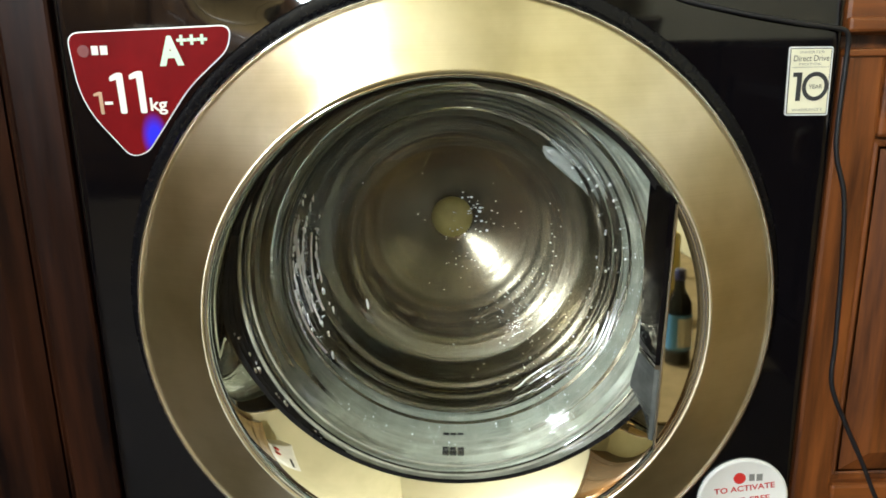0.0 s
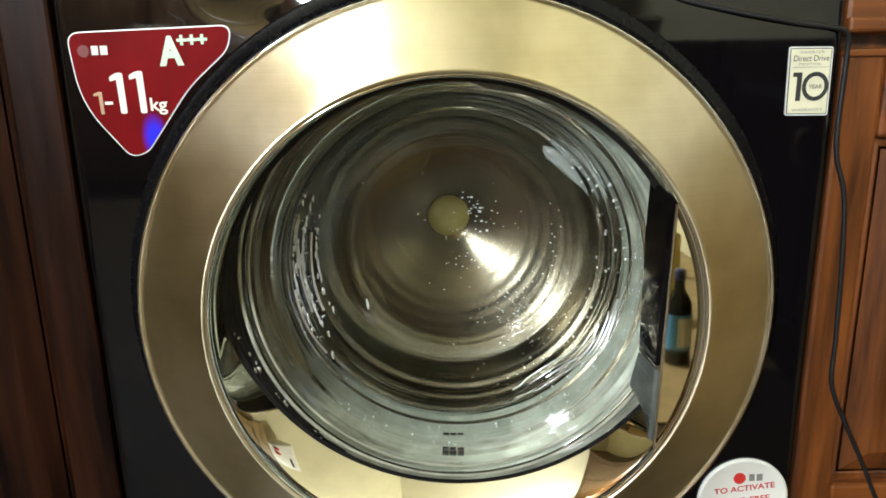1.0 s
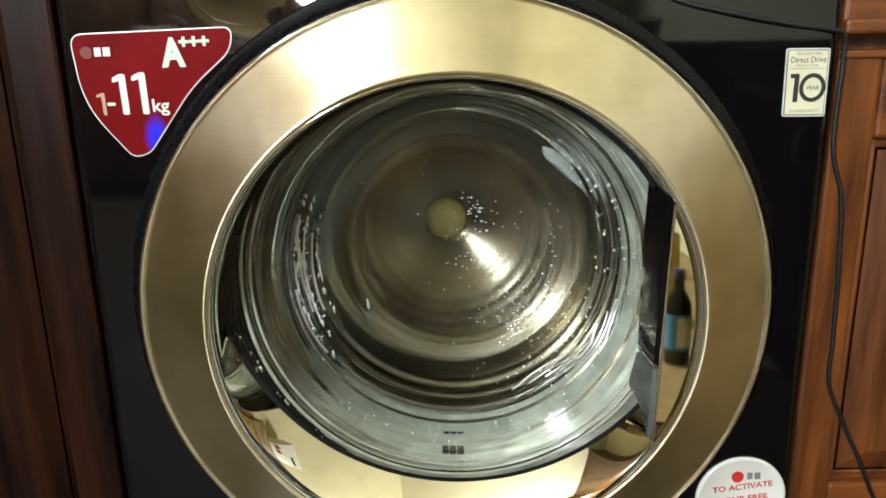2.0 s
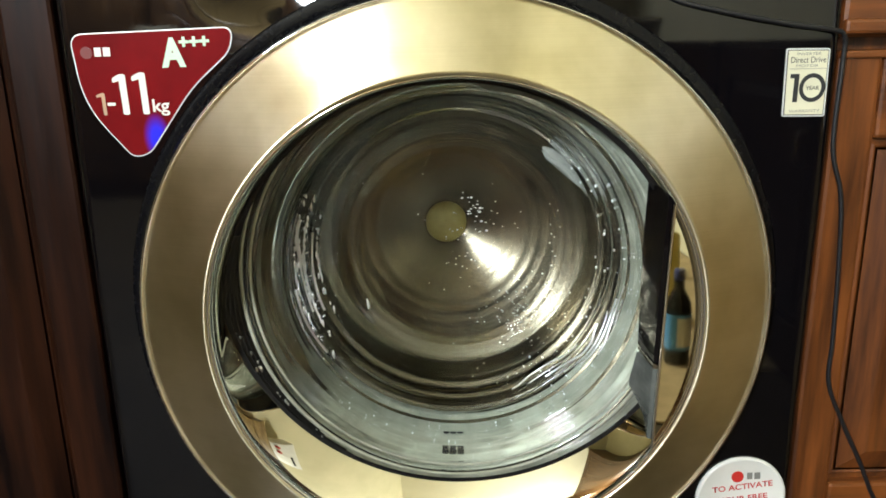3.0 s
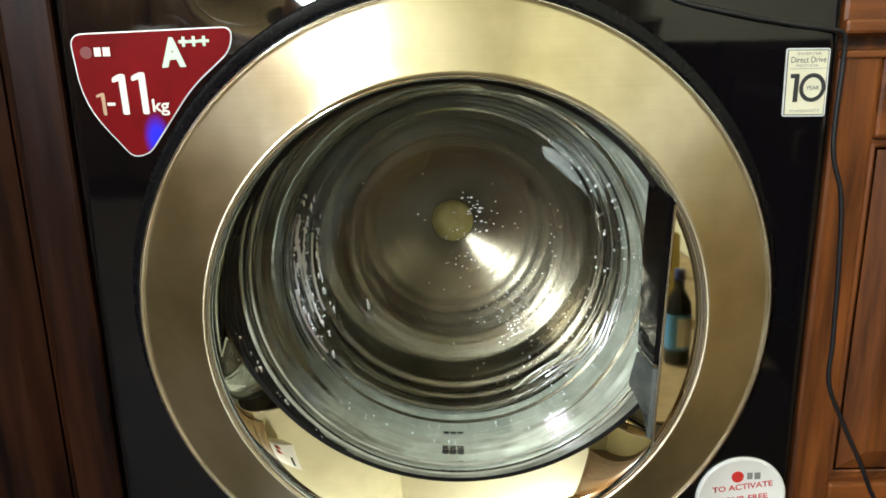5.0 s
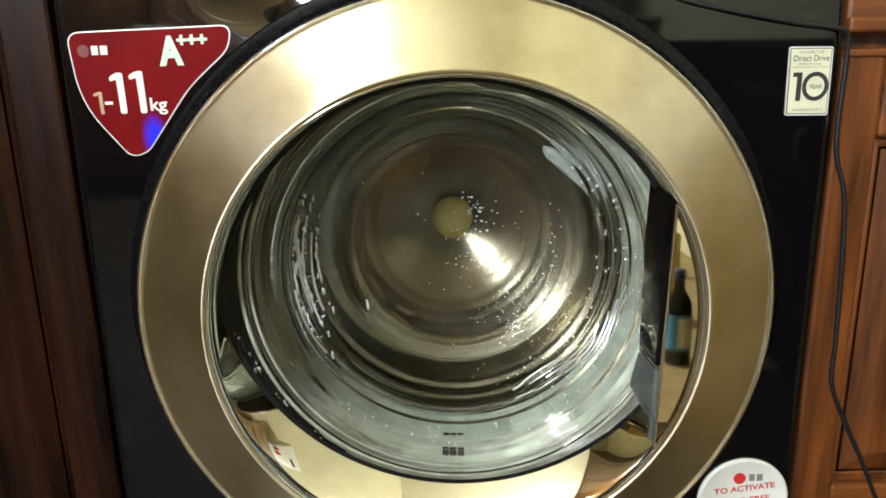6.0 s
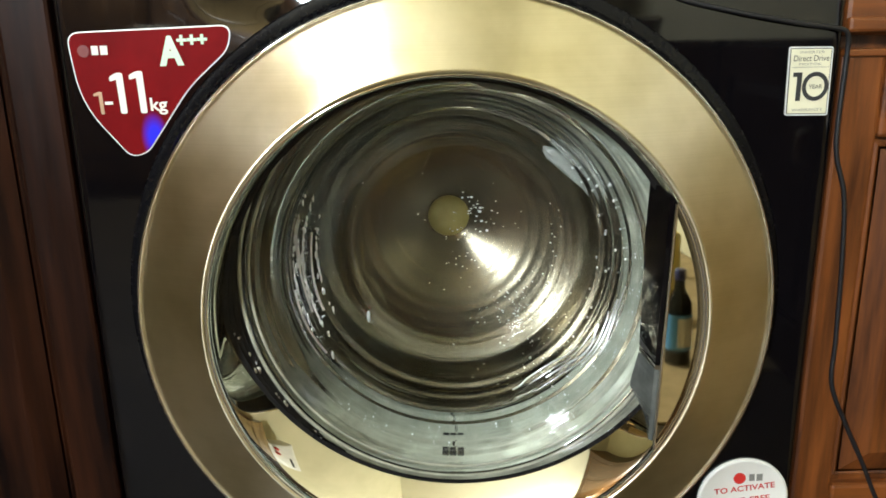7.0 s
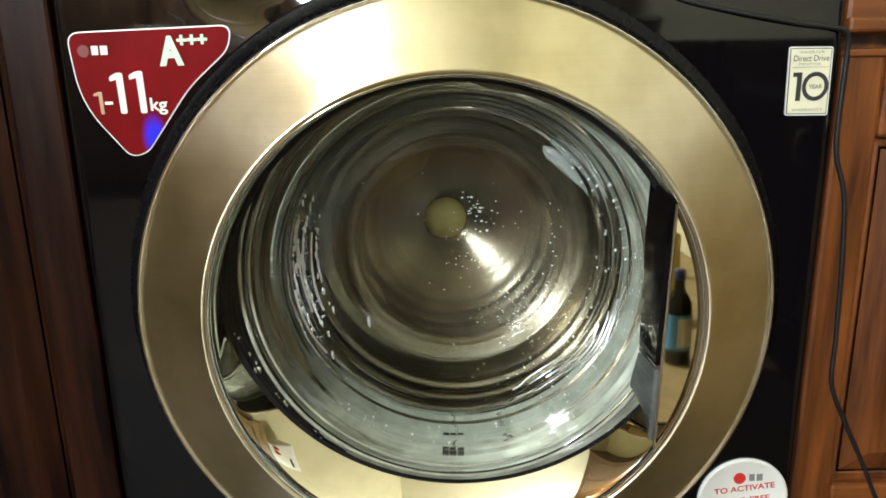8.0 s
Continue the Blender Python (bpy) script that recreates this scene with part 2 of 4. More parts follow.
def build_case():
    # four sides and the back leave the middle open for the tub
    for name, b in (("side_panel", (-HALF + 0.002, -HALF + 0.012, 0.02, 0.62, LOW, HIGH)), ("side_panel", (HALF - 0.012, HALF - 0.002, 0.02, 0.62, LOW, HIGH)),
                    ("top_panel", (-HALF + 0.012, HALF - 0.012, 0.15, 0.62, HIGH - 0.02, HIGH)), ("back_panel", (-HALF + 0.012, HALF - 0.012, 0.61, 0.62, LOW, HIGH - 0.02)),
                    ("bottom_panel", (-HALF + 0.012, HALF - 0.012, 0.02, 0.61, LOW, LOW + 0.01))):
        part(name, box(*b, bevel=0.002), CASE, washer)
    for x in (-0.25, 0.25):
        for y in (0.08, 0.56):
            part("foot", box(x - 0.02, x + 0.02, y - 0.02, y + 0.02, 0, LOW, 0.004), BLACK, washer)
    # front panel: a sheet with a round hole, rolled at its sides and leaning back at the top
    seg, rows, inner = 320, 44, 0.236
    rings = []
    for k in range(rows + 1):
        s = k / rows
        rr = []
        for i in range(seg):
            a = 2 * math.pi * i / seg
            c, sn = math.cos(a), math.sin(a)
            lim = min(HALF / max(abs(c), 1e-6), (HIGH - D if sn > 0 else D - LOW) / max(abs(sn), 1e-6))
            r = inner + (lim - inner) * s
            x, z = r * c, D + r * sn
            e = max(0.0, abs(x) - (HALF - 0.008)) / 0.008
            rr.append((x, lean(x, z) + 0.008 * (1 - math.sqrt(max(0.0, 1 - min(e, 1) ** 2))), z))
        rings.append(rr)
    rings.append([(x, y + 0.03, z) for x, y, z in rings[-1]])
    v, f = loft(rings)
    place("front_panel", mesh_from("front_panel", v, f, PANEL), washer, "glossy black front panel")


build_case()

RING_IN, RING_OUT = 0.1932, 0.2500


def build_door():
    # black bezel round the steel ring
    lathe("bezel", [(0.2365, 0.004), (0.2675, 0.0040), (0.2678, -0.0008), (0.2660, -0.0016), (0.2600, -0.0030), (0.2565, -0.0075), (0.2545, -0.0160), (0.2530, -0.027), (0.2518, -0.027), (0.2518, 0.004)], BLACK, washer, "black door bezel")
    lathe("outer_trim", [(0.2518, -0.019), (0.2520, -0.0285), (0.2516, -0.0302), (0.2506, -0.0304), (0.2498, -0.0285), (0.2498, -0.019)], CHROME, washer, "thin bright trim")
    # steel ring, slightly domed
    prof = []
    for i in range(17):
        s = i / 16
        prof.append((RING_OUT - (RING_OUT - RING_IN) * s, -0.0285 - 0.024 * s + 0.0003 * math.sin(math.pi * s)))
    lathe("steel_ring", prof + [(RING_IN, -0.040), (RING_OUT, -0.022)], STEEL, washer, "brushed steel door ring", closed=True, seg=192)
    lathe("inner_lip", [(RING_IN + 0.0008, -0.047), (RING_IN + 0.0005, -0.0505), (RING_IN - 0.001, -0.052), (RING_IN - 0.0026, -0.0505), (RING_IN - 0.003, -0.044)], CHROME, washer, "polished lip")
    # polished crescent between the lip and the glass
    seg, first, second, third, fourth = 192, [], [], [], []
    for i in range(seg):
        a = 2 * math.pi * i / seg
        c, s = math.cos(a), math.sin(a)
        first.append((0.1912 * c, -0.046, D + 0.1912 * s))
        bx, bz = 0.005 + 0.199 * c, 0.045 + 0.199 * s
        r = math.hypot(bx, bz)
        k = min(1.0, 0.1885 / r)
        second.append((bx * k, -0.0185, D + bz * k))
        third.append((bx * k * 0.988, -0.0175, D + bz * k * 0.988))
        fourth.append((0.004 + 0.1815 * c, -0.006, D + 0.028 + 0.1815 * s))
    mids = [[tuple(Vector(p).lerp(Vector(q), t) + Vector((0, 0.0275 * (t ** 1.3 - t), 0))) for p, q in zip(first, second)] for t in [k / 14 for k in range(1, 14)]]
    v, f = loft([first] + mids + [second])
    place("polished_crescent", mesh_from("polished_crescent", v, f, MIRROR), washer, "mirror-bright metal crescent")
    ribs = []
    for k in range(1, 24):
        t = k / 24
        lift = 0.0016 * math.sin(t * 22.0)
        ribs.append([tuple(Vector(p).lerp(Vector(q), t) + Vector(((0.004 - p[0]) * lift * 6, -abs(lift) * 0.8, (D + 0.03 - p[2]) * lift * 6))) for p, q in zip(third, fourth)])
    v, f = loft([second, third] + ribs + [fourth])
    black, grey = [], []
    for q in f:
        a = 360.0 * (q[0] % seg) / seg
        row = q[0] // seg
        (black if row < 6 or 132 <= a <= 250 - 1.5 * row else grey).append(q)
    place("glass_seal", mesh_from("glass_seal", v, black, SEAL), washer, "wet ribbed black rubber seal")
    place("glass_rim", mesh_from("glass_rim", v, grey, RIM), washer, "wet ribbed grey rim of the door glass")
    for r, y, w in ((0.1790, -0.0085, 0.0017), (0.1728, -0.0025, 0.0013)):
        lathe("seal_lip", [(r + w * math.cos(2 * math.pi * i / 10), y + w * math.sin(2 * math.pi * i / 10)) for i in range(10)], RUBBER, washer, "grey rubber lip", cx=0.004, cz=D + 0.0265, seg=128, closed=True)


build_door()

GX, GZ = 0.004, D + 0.024


def wall_r(u):
    """Radius of the bowl's stepped front wall, from its mouth (0) to its bottom rim (1)."""
    steps = 0.0
    for at, wide, high in ((0.22, 0.04, 0.0014), (0.46, 0.05, 0.0030), (0.66, 0.05, 0.0024), (0.86, 0.05, 0.0028)):
        s = min(1.0, max(0.0, (u - at) / wide + 0.5))
        steps += high * s * s * (3 - 2 * s)
    return 0.152 - 0.009 * u - 0.0034 * u * u - steps


def build_glass():
    outer = []
    for k in range(33):
        u = k / 32
        outer.append((0.181 - 0.0265 * u, -0.006 + 0.0195 * u ** 0.8 + (0.0009 * math.sin(u * 25.0) + 0.00022 * math.sin(u * 67.0 + 2.0)) * max(0.3, 1 - u / 0.6)))
    for k in range(90):
        u = k / 89
        outer.append((wall_r(u) + (0.3 + 0.7 * u) * (0.0004 * math.sin(u * 17.0 + 1) + 0.0003 * math.sin(u * 41.0)), 0.019 + 0.073 * u))
    outer += [(0.120, 0.108), (0.1145, 0.1125), (0.1105, 0.1150), (0.1075, 0.1180), (0.1045, 0.1192), (0.1015, 0.1178), (0.0975, 0.1172), (0.093, 0.1190), (0.060, 0.122), (0.03, 0.1235), (0.004, 0.124)]
    innr = [(0.004, 0.130), (0.03, 0.1295), (0.060, 0.128), (0.094, 0.1262), (0.103, 0.1255), (0.112, 0.1225), (0.1255, 0.113), (0.1365, 0.0965), (0.145, 0.073), (0.152, 0.047), (0.157, 0.026), (0.161, 0.018), (0.167, 0.0145), (0.175, 0.009), (0.181, 0.002)]
    seg = 160
    v, f = loft([ring(r, y, GX, GZ, seg) for r, y in innr + outer])
    f.extend([tuple(range(seg)), tuple(range(len(v) - seg, len(v)))])
    bm = bmesh.new()
    vs = [bm.verts.new(p) for p in v]
    for q in f:
        bm.faces.new([vs[i] for i in q])
    ob = part("glass_bowl", bm, GLASS, washer, "clear wet door glass", smooth=True)
    ob.visible_shadow = False
    return ob


build_glass()


def build_gasket():
    cx = 0.010
    prof = [(0.190, 0.004), (0.186, 0.010), (0.180, 0.013), (0.1755, 0.017), (0.1775, 0.020), (0.1790, 0.024), (0.1775, 0.028), (0.1735, 0.030), (0.1715, 0.034), (0.1735, 0.039), (0.1745, 0.043), (0.1725, 0.047), (0.1700, 0.051), (0.1690, 0.058), (0.166, 0.075), (0.163, 0.092), (0.1605, 0.104), (0.1625, 0.109), (0.170, 0.110), (0.20, 0.110)]
    rings = []
    for r, y in prof:
        rr = []
        for i in range(160):
            a = 2 * math.pi * i / 160
            # widened on the hinge side to look shaded behind the glass, and hugs it below
            off = abs((math.degrees(a) - 154 + 180) % 360 - 180)
            gape = max(0.0, min(1.0, (72 - off) / 22))
            gape = gape * gape * (3 - 2 * gape)
            q = r + max(0.0, 0.198 - r) * gape
            rr.append((cx + q * math.cos(a), y, D + 0.004 + q * math.sin(a)))
        rings.append(rr)
    v, f = loft(rings)
    place("door_gasket", mesh_from("door_gasket", v, f, RUBBER), washer, "wet light grey rubber door gasket")
    for k in range(3):
        a = radians(-94.6 + (k - 1) * 2.5)
        x, z = cx + 0.1682 * math.cos(a), D + 0.004 + 0.1682 * math.sin(a)
        bm = box(x - 0.0030, x + 0.0030, 0.050, 0.063, z - 0.008, z + 0.0012, 0.0012)
        part("drain_hole", bm, HOLE, washer)
    # the tub's dark wall behind the gasket
    lathe("tub", [(0.20, 0.108), (0.284, 0.108), (0.284, 0.50), (0.002, 0.52)], CASE, washer, "dark plastic tub")


build_gasket()


def build_drum():
    seg, rings = 144, []
    prof = [(0.188, 0.129), (0.191, 0.1265), (0.20, 0.127), (0.230, 0.130), (0.244, 0.138), (0.246, 0.16), (0.2445, 0.20), (0.246, 0.25), (0.2445, 0.31), (0.243, 0.332), (0.236, 0.346), (0.225, 0.350), (0.212, 0.346), (0.203, 0.337), (0.196, 0.334), (0.189, 0.338), (0.180, 0.345), (0.174, 0.347)]
    y = 0.347
    for k in range(70):
        r = 0.169 - 0.002 * k
        y += 0.002 * (0.04 + 0.235 * max(0.0, (0.172 - r) / 0.112) ** 1.5)
        fade = min(1.0, max(0.0, (r - 0.06) / 0.05))
        prof.append((r, y + fade * (0.00042 * math.sin(r * 190 + 3 * math.sin(r * 47)) + 0.00013 * math.sin(r * 510 + 4 * math.sin(r * 83)) + 0.00005 * math.sin(r * 1330 + 1))))
    prof += [(0.029, y + 0.001), (0.003, y + 0.001)]
    hub_y = y
    for r, y in prof:
        rr = []
        for i in range(seg):
            a = 2 * math.pi * i / seg
            lobe = 0.5 + 0.5 * math.cos(3 * a)
            w = max(0.0, 1 - abs(r - 0.12) / 0.06) if y > 0.3 else 0.0
            rr.append((r * math.cos(a), y - 0.0016 * w * lobe, r * math.sin(a)))
        rings.append(rr)
    v, f = loft(rings)
    drum = place("drum", mesh_from("drum", v, f, DRUM), washer, "wet stainless steel drum, spinning")
    # three lifting paddles
    for k in range(3):
        bm = bmesh.new()
        rows = []
        for j in range(13):
            u = j / 12
            y = 0.150 + 0.185 * u
            h = 0.042 * math.sin(math.pi * (0.08 + 0.84 * u)) ** 0.5
            rows.append([bm.verts.new((w, y, -0.2445 + h * g)) for w, g in ((-0.034, 0), (-0.024, 0.35), (-0.012, 0.85), (0, 1), (0.012, 0.85), (0.024, 0.35), (0.034, 0))])
        for j in range(12):
            for i in range(6):
                bm.faces.new((rows[j][i], rows[j][i + 1], rows[j + 1][i + 1], rows[j + 1][i]))
        for rw in (rows[0], rows[-1]):
            bm.faces.new(rw)
        bm.transform(Matrix.Rotation(radians(120 * k + 30), 4, "Y"))
        part("paddle", bm, DRUM, drum, smooth=True)
    # hub cap, a little off centre
    v, f = loft([[(0.004 + r * math.cos(2 * math.pi * i / 48), y, 0.003 + r * math.sin(2 * math.pi * i / 48)) for i in range(48)] for r, y in ((0.0270, hub_y + 0.004), (0.0267, hub_y - 0.004), (0.0245, hub_y - 0.0065), (0.012, hub_y - 0.0072), (0.0005, hub_y - 0.0074))])
    place("hub_cap", mesh_from("hub_cap", v, f, HUB), drum, "dull yellowish hub cap")
    return drum


drum = build_drum()

GRIP_TOP, GRIP_LOW = Vector((0.1640, 0.0960)), Vector((0.1575, -0.1065))


def build_grip():
    """The handle at the door's side: a polished hollow behind a straight edge, and the black post beside it."""
    arc = []
    for i in range(25):
        a = radians(-34.0 + (30.3 + 34.0) * i / 24)
        arc.append(Vector((0.1900 * math.cos(a), 0.1900 * math.sin(a))))
    chord = [GRIP_TOP.lerp(GRIP_LOW, i / 24) for i in range(25)]
    rim = arc + chord

    def deep(p):
        return -0.0475 + (p[1] + 0.11) * 0.032
    # tilted polished plate
    bm = bmesh.new()
    a_v = [bm.verts.new((p[0], deep(p), D + p[1])) for p in arc]
    c_v = [bm.verts.new((p[0], deep(p), D + p[1])) for p in chord[::-1]]
    for i in range(24):
        bm.faces.new((c_v[i], c_v[i + 1], a_v[i + 1], a_v[i]))
    part("grip_plate", bm, MIRROR, washer, "polished grip plate")
    # wall of the hollow
    v, f = loft([[(p[0], -0.0492, D + p[1]) for p in rim], [(p[0], deep(p) + 0.001, D + p[1]) for p in rim]])
    place("grip_wall", mesh_from("grip_wall", v, f, MIRROR, False), washer)
    v, f = tube([(p[0], -0.0495, D + p[1]) for p in arc], 0.0011)
    place("grip_trim", mesh_from("grip_trim", v, f, CHROME), washer)
    v, f = tube([(p[0], -0.0492, D + p[1]) for p in chord], 0.0013)
    place("grip_edge", mesh_from("grip_edge", v, f, CHROME), washer)

    def post(name, z0, z1, back, material, label="", x_back=0.147):
        bm = bmesh.new()
        rows = []
        for s in range(13):
            z = z0 + (z1 - z0) * s / 12
            e = GRIP_LOW.lerp(GRIP_TOP, (z - GRIP_LOW[1]) / (GRIP_TOP[1] - GRIP_LOW[1]))[0]
            xb = x_back(z) if callable(x_back) else x_back
            rows.append([bm.verts.new(q) for q in ((e - 0.0015, -0.047, D + z), (e - 0.004, -0.045, D + z), (xb, back + 0.002, D + z), (xb + 0.001, back, D + z), (e + 0.002, back, D + z), (e + 0.002, -0.046, D + z))])
        for i in range(12):
            for j in range(6):
                k = (j + 1) % 6
                bm.faces.new((rows[i][j], rows[i][k], rows[i + 1][k], rows[i + 1][j]))
        bm.faces.new(rows[0])
        bm.faces.new(rows[-1])
        return part(name, bm, material, washer, label)

    post("grip_post", -0.033, 0.106, -0.009, PANEL, "glossy black grip post", lambda z: 0.1530 + 0.04 * max(0, z - 0.06))
    post("post_collar", -0.038, -0.0345, -0.009, CHROME, "", 0.1530)
    post("latch_wedge", -0.100, -0.0385, -0.012, LATCH, "translucent grey latch cover", lambda z: 0.1455 + (0.0065 * (z + 0.068) / 0.030 if z > -0.068 else 0.014 * (-0.068 - z) / 0.026))


LATCH = surface("smoky_plastic", (0.045, 0.050, 0.048), (0.17, 0.18, 0.17), rough=0.08, scale=20, bump=0.02, rough_vary=0.06)
build_grip()


def build_nozzle():
    """Milky plastic spray nozzle at the upper edge of the gasket."""
    m, t, b = nodes_of("milky_plastic")
    b.inputs["Base Color"].default_value = (0.50, 0.51, 0.46, 1)
    b.inputs["Roughness"].default_value = 0.16
    b.inputs["Transmission Weight"].default_value = 0.6
    n = add(t, "ShaderNodeTexNoise", Scale=45.0, Detail=3.0)
    t.links.new(coords(t, (1, 1, 2)), n.inputs["Vector"])
    bp = add(t, "ShaderNodeBump", Strength=0.7, Distance=0.006)
    t.links.new(n.outputs[0], bp.inputs["Height"])
    t.links.new(bp.outputs[0], b.inputs["Normal"])
    bm = bmesh.new()
    bmesh.ops.create_icosphere(bm, subdivisions=4, radius=1.0)
    for v in bm.verts:
        c = v.co.copy()
        k = 1 + 0.22 * noise.noise(c * 1.6) + 0.08 * noise.noise(c * 4.0)
        v.co = Vector((c.x * 0.060 * k, c.y * 0.007 * k, c.z * 0.0165 * k))
    bm.transform(Matrix.Translation((0.145, 0.109, D + 0.092)) @ Matrix.Rotation(radians(24), 4, "Y"))
    part("spray_nozzle", bm, m, washer, "milky wet plastic spray nozzle", smooth=True)


build_nozzle()


# ---- stickers ----
def fit_text(name, text, x0, x1, z0, z1, material, parent, y, tilt=0.0, weight=0.0):
    """Raised print fitted into a box on the front panel."""
    cu = bpy.data.curves.new(name, "FONT")
    cu.body, cu.size, cu.extrude, cu.offset, cu.resolution_u = text, 1.0, 0.0, weight, 4
    tmp = bpy.data.objects.new("tmp", cu)
    scene.collection.objects.link(tmp)
    me = bpy.data.meshes.new_from_object(tmp.evaluated_get(bpy.context.evaluated_depsgraph_get()))
    bpy.data.objects.remove(tmp)
    bpy.data.curves.remove(cu)
    me.materials.clear()
    me.materials.append(material)
    xs, ys = [v.co.x for v in me.vertices], [v.co.y for v in me.vertices]
    sx, sy = (x1 - x0) / (max(xs) - min(xs)), (z1 - z0) / (max(ys) - min(ys))
    me.transform(Matrix.Translation((x0, y, D + z0)) @ Matrix.Rotation(radians(-tilt), 4, "Y") @ Matrix.Rotation(radians(90), 4, "X") @ Matrix.Diagonal((sx, sy, 1, 1)) @ Matrix.Translation((-min(xs), -min(ys), 0)))
    return place(name, me, parent)


def bar(name, x0, x1, z0, z1, material, parent, y, tilt=0.0):
    bm = box(0, x1 - x0, -0.0002, 0.0002, 0, z1 - z0, 0)
    bm.transform(Matrix.Translation((x0, y, D + z0)) @ Matrix.Rotation(radians(-tilt), 4, "Y"))
    return part(name, bm, material, parent)


RED_PRINT = surface("red_foil", (0.105, 0.002, 0.003), (0.20, 0.004, 0.006), rough=0.45, scale=12, bump=0.02)
RED_PRINT.node_tree.nodes["Principled BSDF"].inputs["Specular IOR Level"].default_value = 0.06


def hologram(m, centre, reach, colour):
    """Paint a foil's hologram sheen into its colour round one spot."""
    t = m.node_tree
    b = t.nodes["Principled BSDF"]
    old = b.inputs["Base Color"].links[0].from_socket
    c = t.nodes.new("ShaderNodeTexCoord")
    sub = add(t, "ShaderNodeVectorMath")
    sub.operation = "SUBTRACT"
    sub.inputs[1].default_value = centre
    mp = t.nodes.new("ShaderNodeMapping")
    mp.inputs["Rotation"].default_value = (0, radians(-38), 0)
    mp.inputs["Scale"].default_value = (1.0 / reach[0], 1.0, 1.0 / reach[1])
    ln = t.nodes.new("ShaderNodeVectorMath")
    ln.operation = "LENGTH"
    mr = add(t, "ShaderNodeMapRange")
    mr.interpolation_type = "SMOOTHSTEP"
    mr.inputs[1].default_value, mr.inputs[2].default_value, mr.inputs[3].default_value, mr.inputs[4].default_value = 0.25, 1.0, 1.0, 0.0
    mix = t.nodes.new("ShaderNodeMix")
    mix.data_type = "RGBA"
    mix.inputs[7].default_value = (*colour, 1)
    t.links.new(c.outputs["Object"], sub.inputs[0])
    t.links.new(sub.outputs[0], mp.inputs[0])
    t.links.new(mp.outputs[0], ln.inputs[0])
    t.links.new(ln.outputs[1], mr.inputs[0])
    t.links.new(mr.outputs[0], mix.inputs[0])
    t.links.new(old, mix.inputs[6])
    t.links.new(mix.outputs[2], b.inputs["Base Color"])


# blue reflection of the foil, painted into the red
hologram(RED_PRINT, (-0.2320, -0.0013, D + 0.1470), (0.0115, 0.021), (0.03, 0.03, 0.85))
FOIL = surface("silver_foil", (0.75, 0.8, 0.8), (0.9, 0.92, 0.92), rough=0.35, metal=0.35, scale=30)
PALE = plain("white_print", (0.82, 0.80, 0.72), 0.4)
MINT = plain("pale_green_print", (0.62, 0.85, 0.62), 0.4)
# small digit's white print, with the shade over it put into the colour
PALE_SHADED = plain("shaded_white_print", (0.52, 0.33, 0.20), 0.4)
DARKRED = plain("dull_red_print", (0.17, 0.025, 0.02), 0.4)
INK = plain("dark_print", (0.025, 0.028, 0.03), 0.5)
GREY_INK = plain("grey_print", (0.22, 0.22, 0.20), 0.5)
CREAM = surface("cream_label", (0.72, 0.70, 0.52), (0.78, 0.76, 0.58), rough=0.4, scale=60, bump=0.01)
LABEL_WHITE = surface("label_white", (0.74, 0.74, 0.70), (0.8, 0.8, 0.76), rough=0.35, scale=30, bump=0.01)
RED_INK = plain("red_print", (0.55, 0.03, 0.025), 0.45)


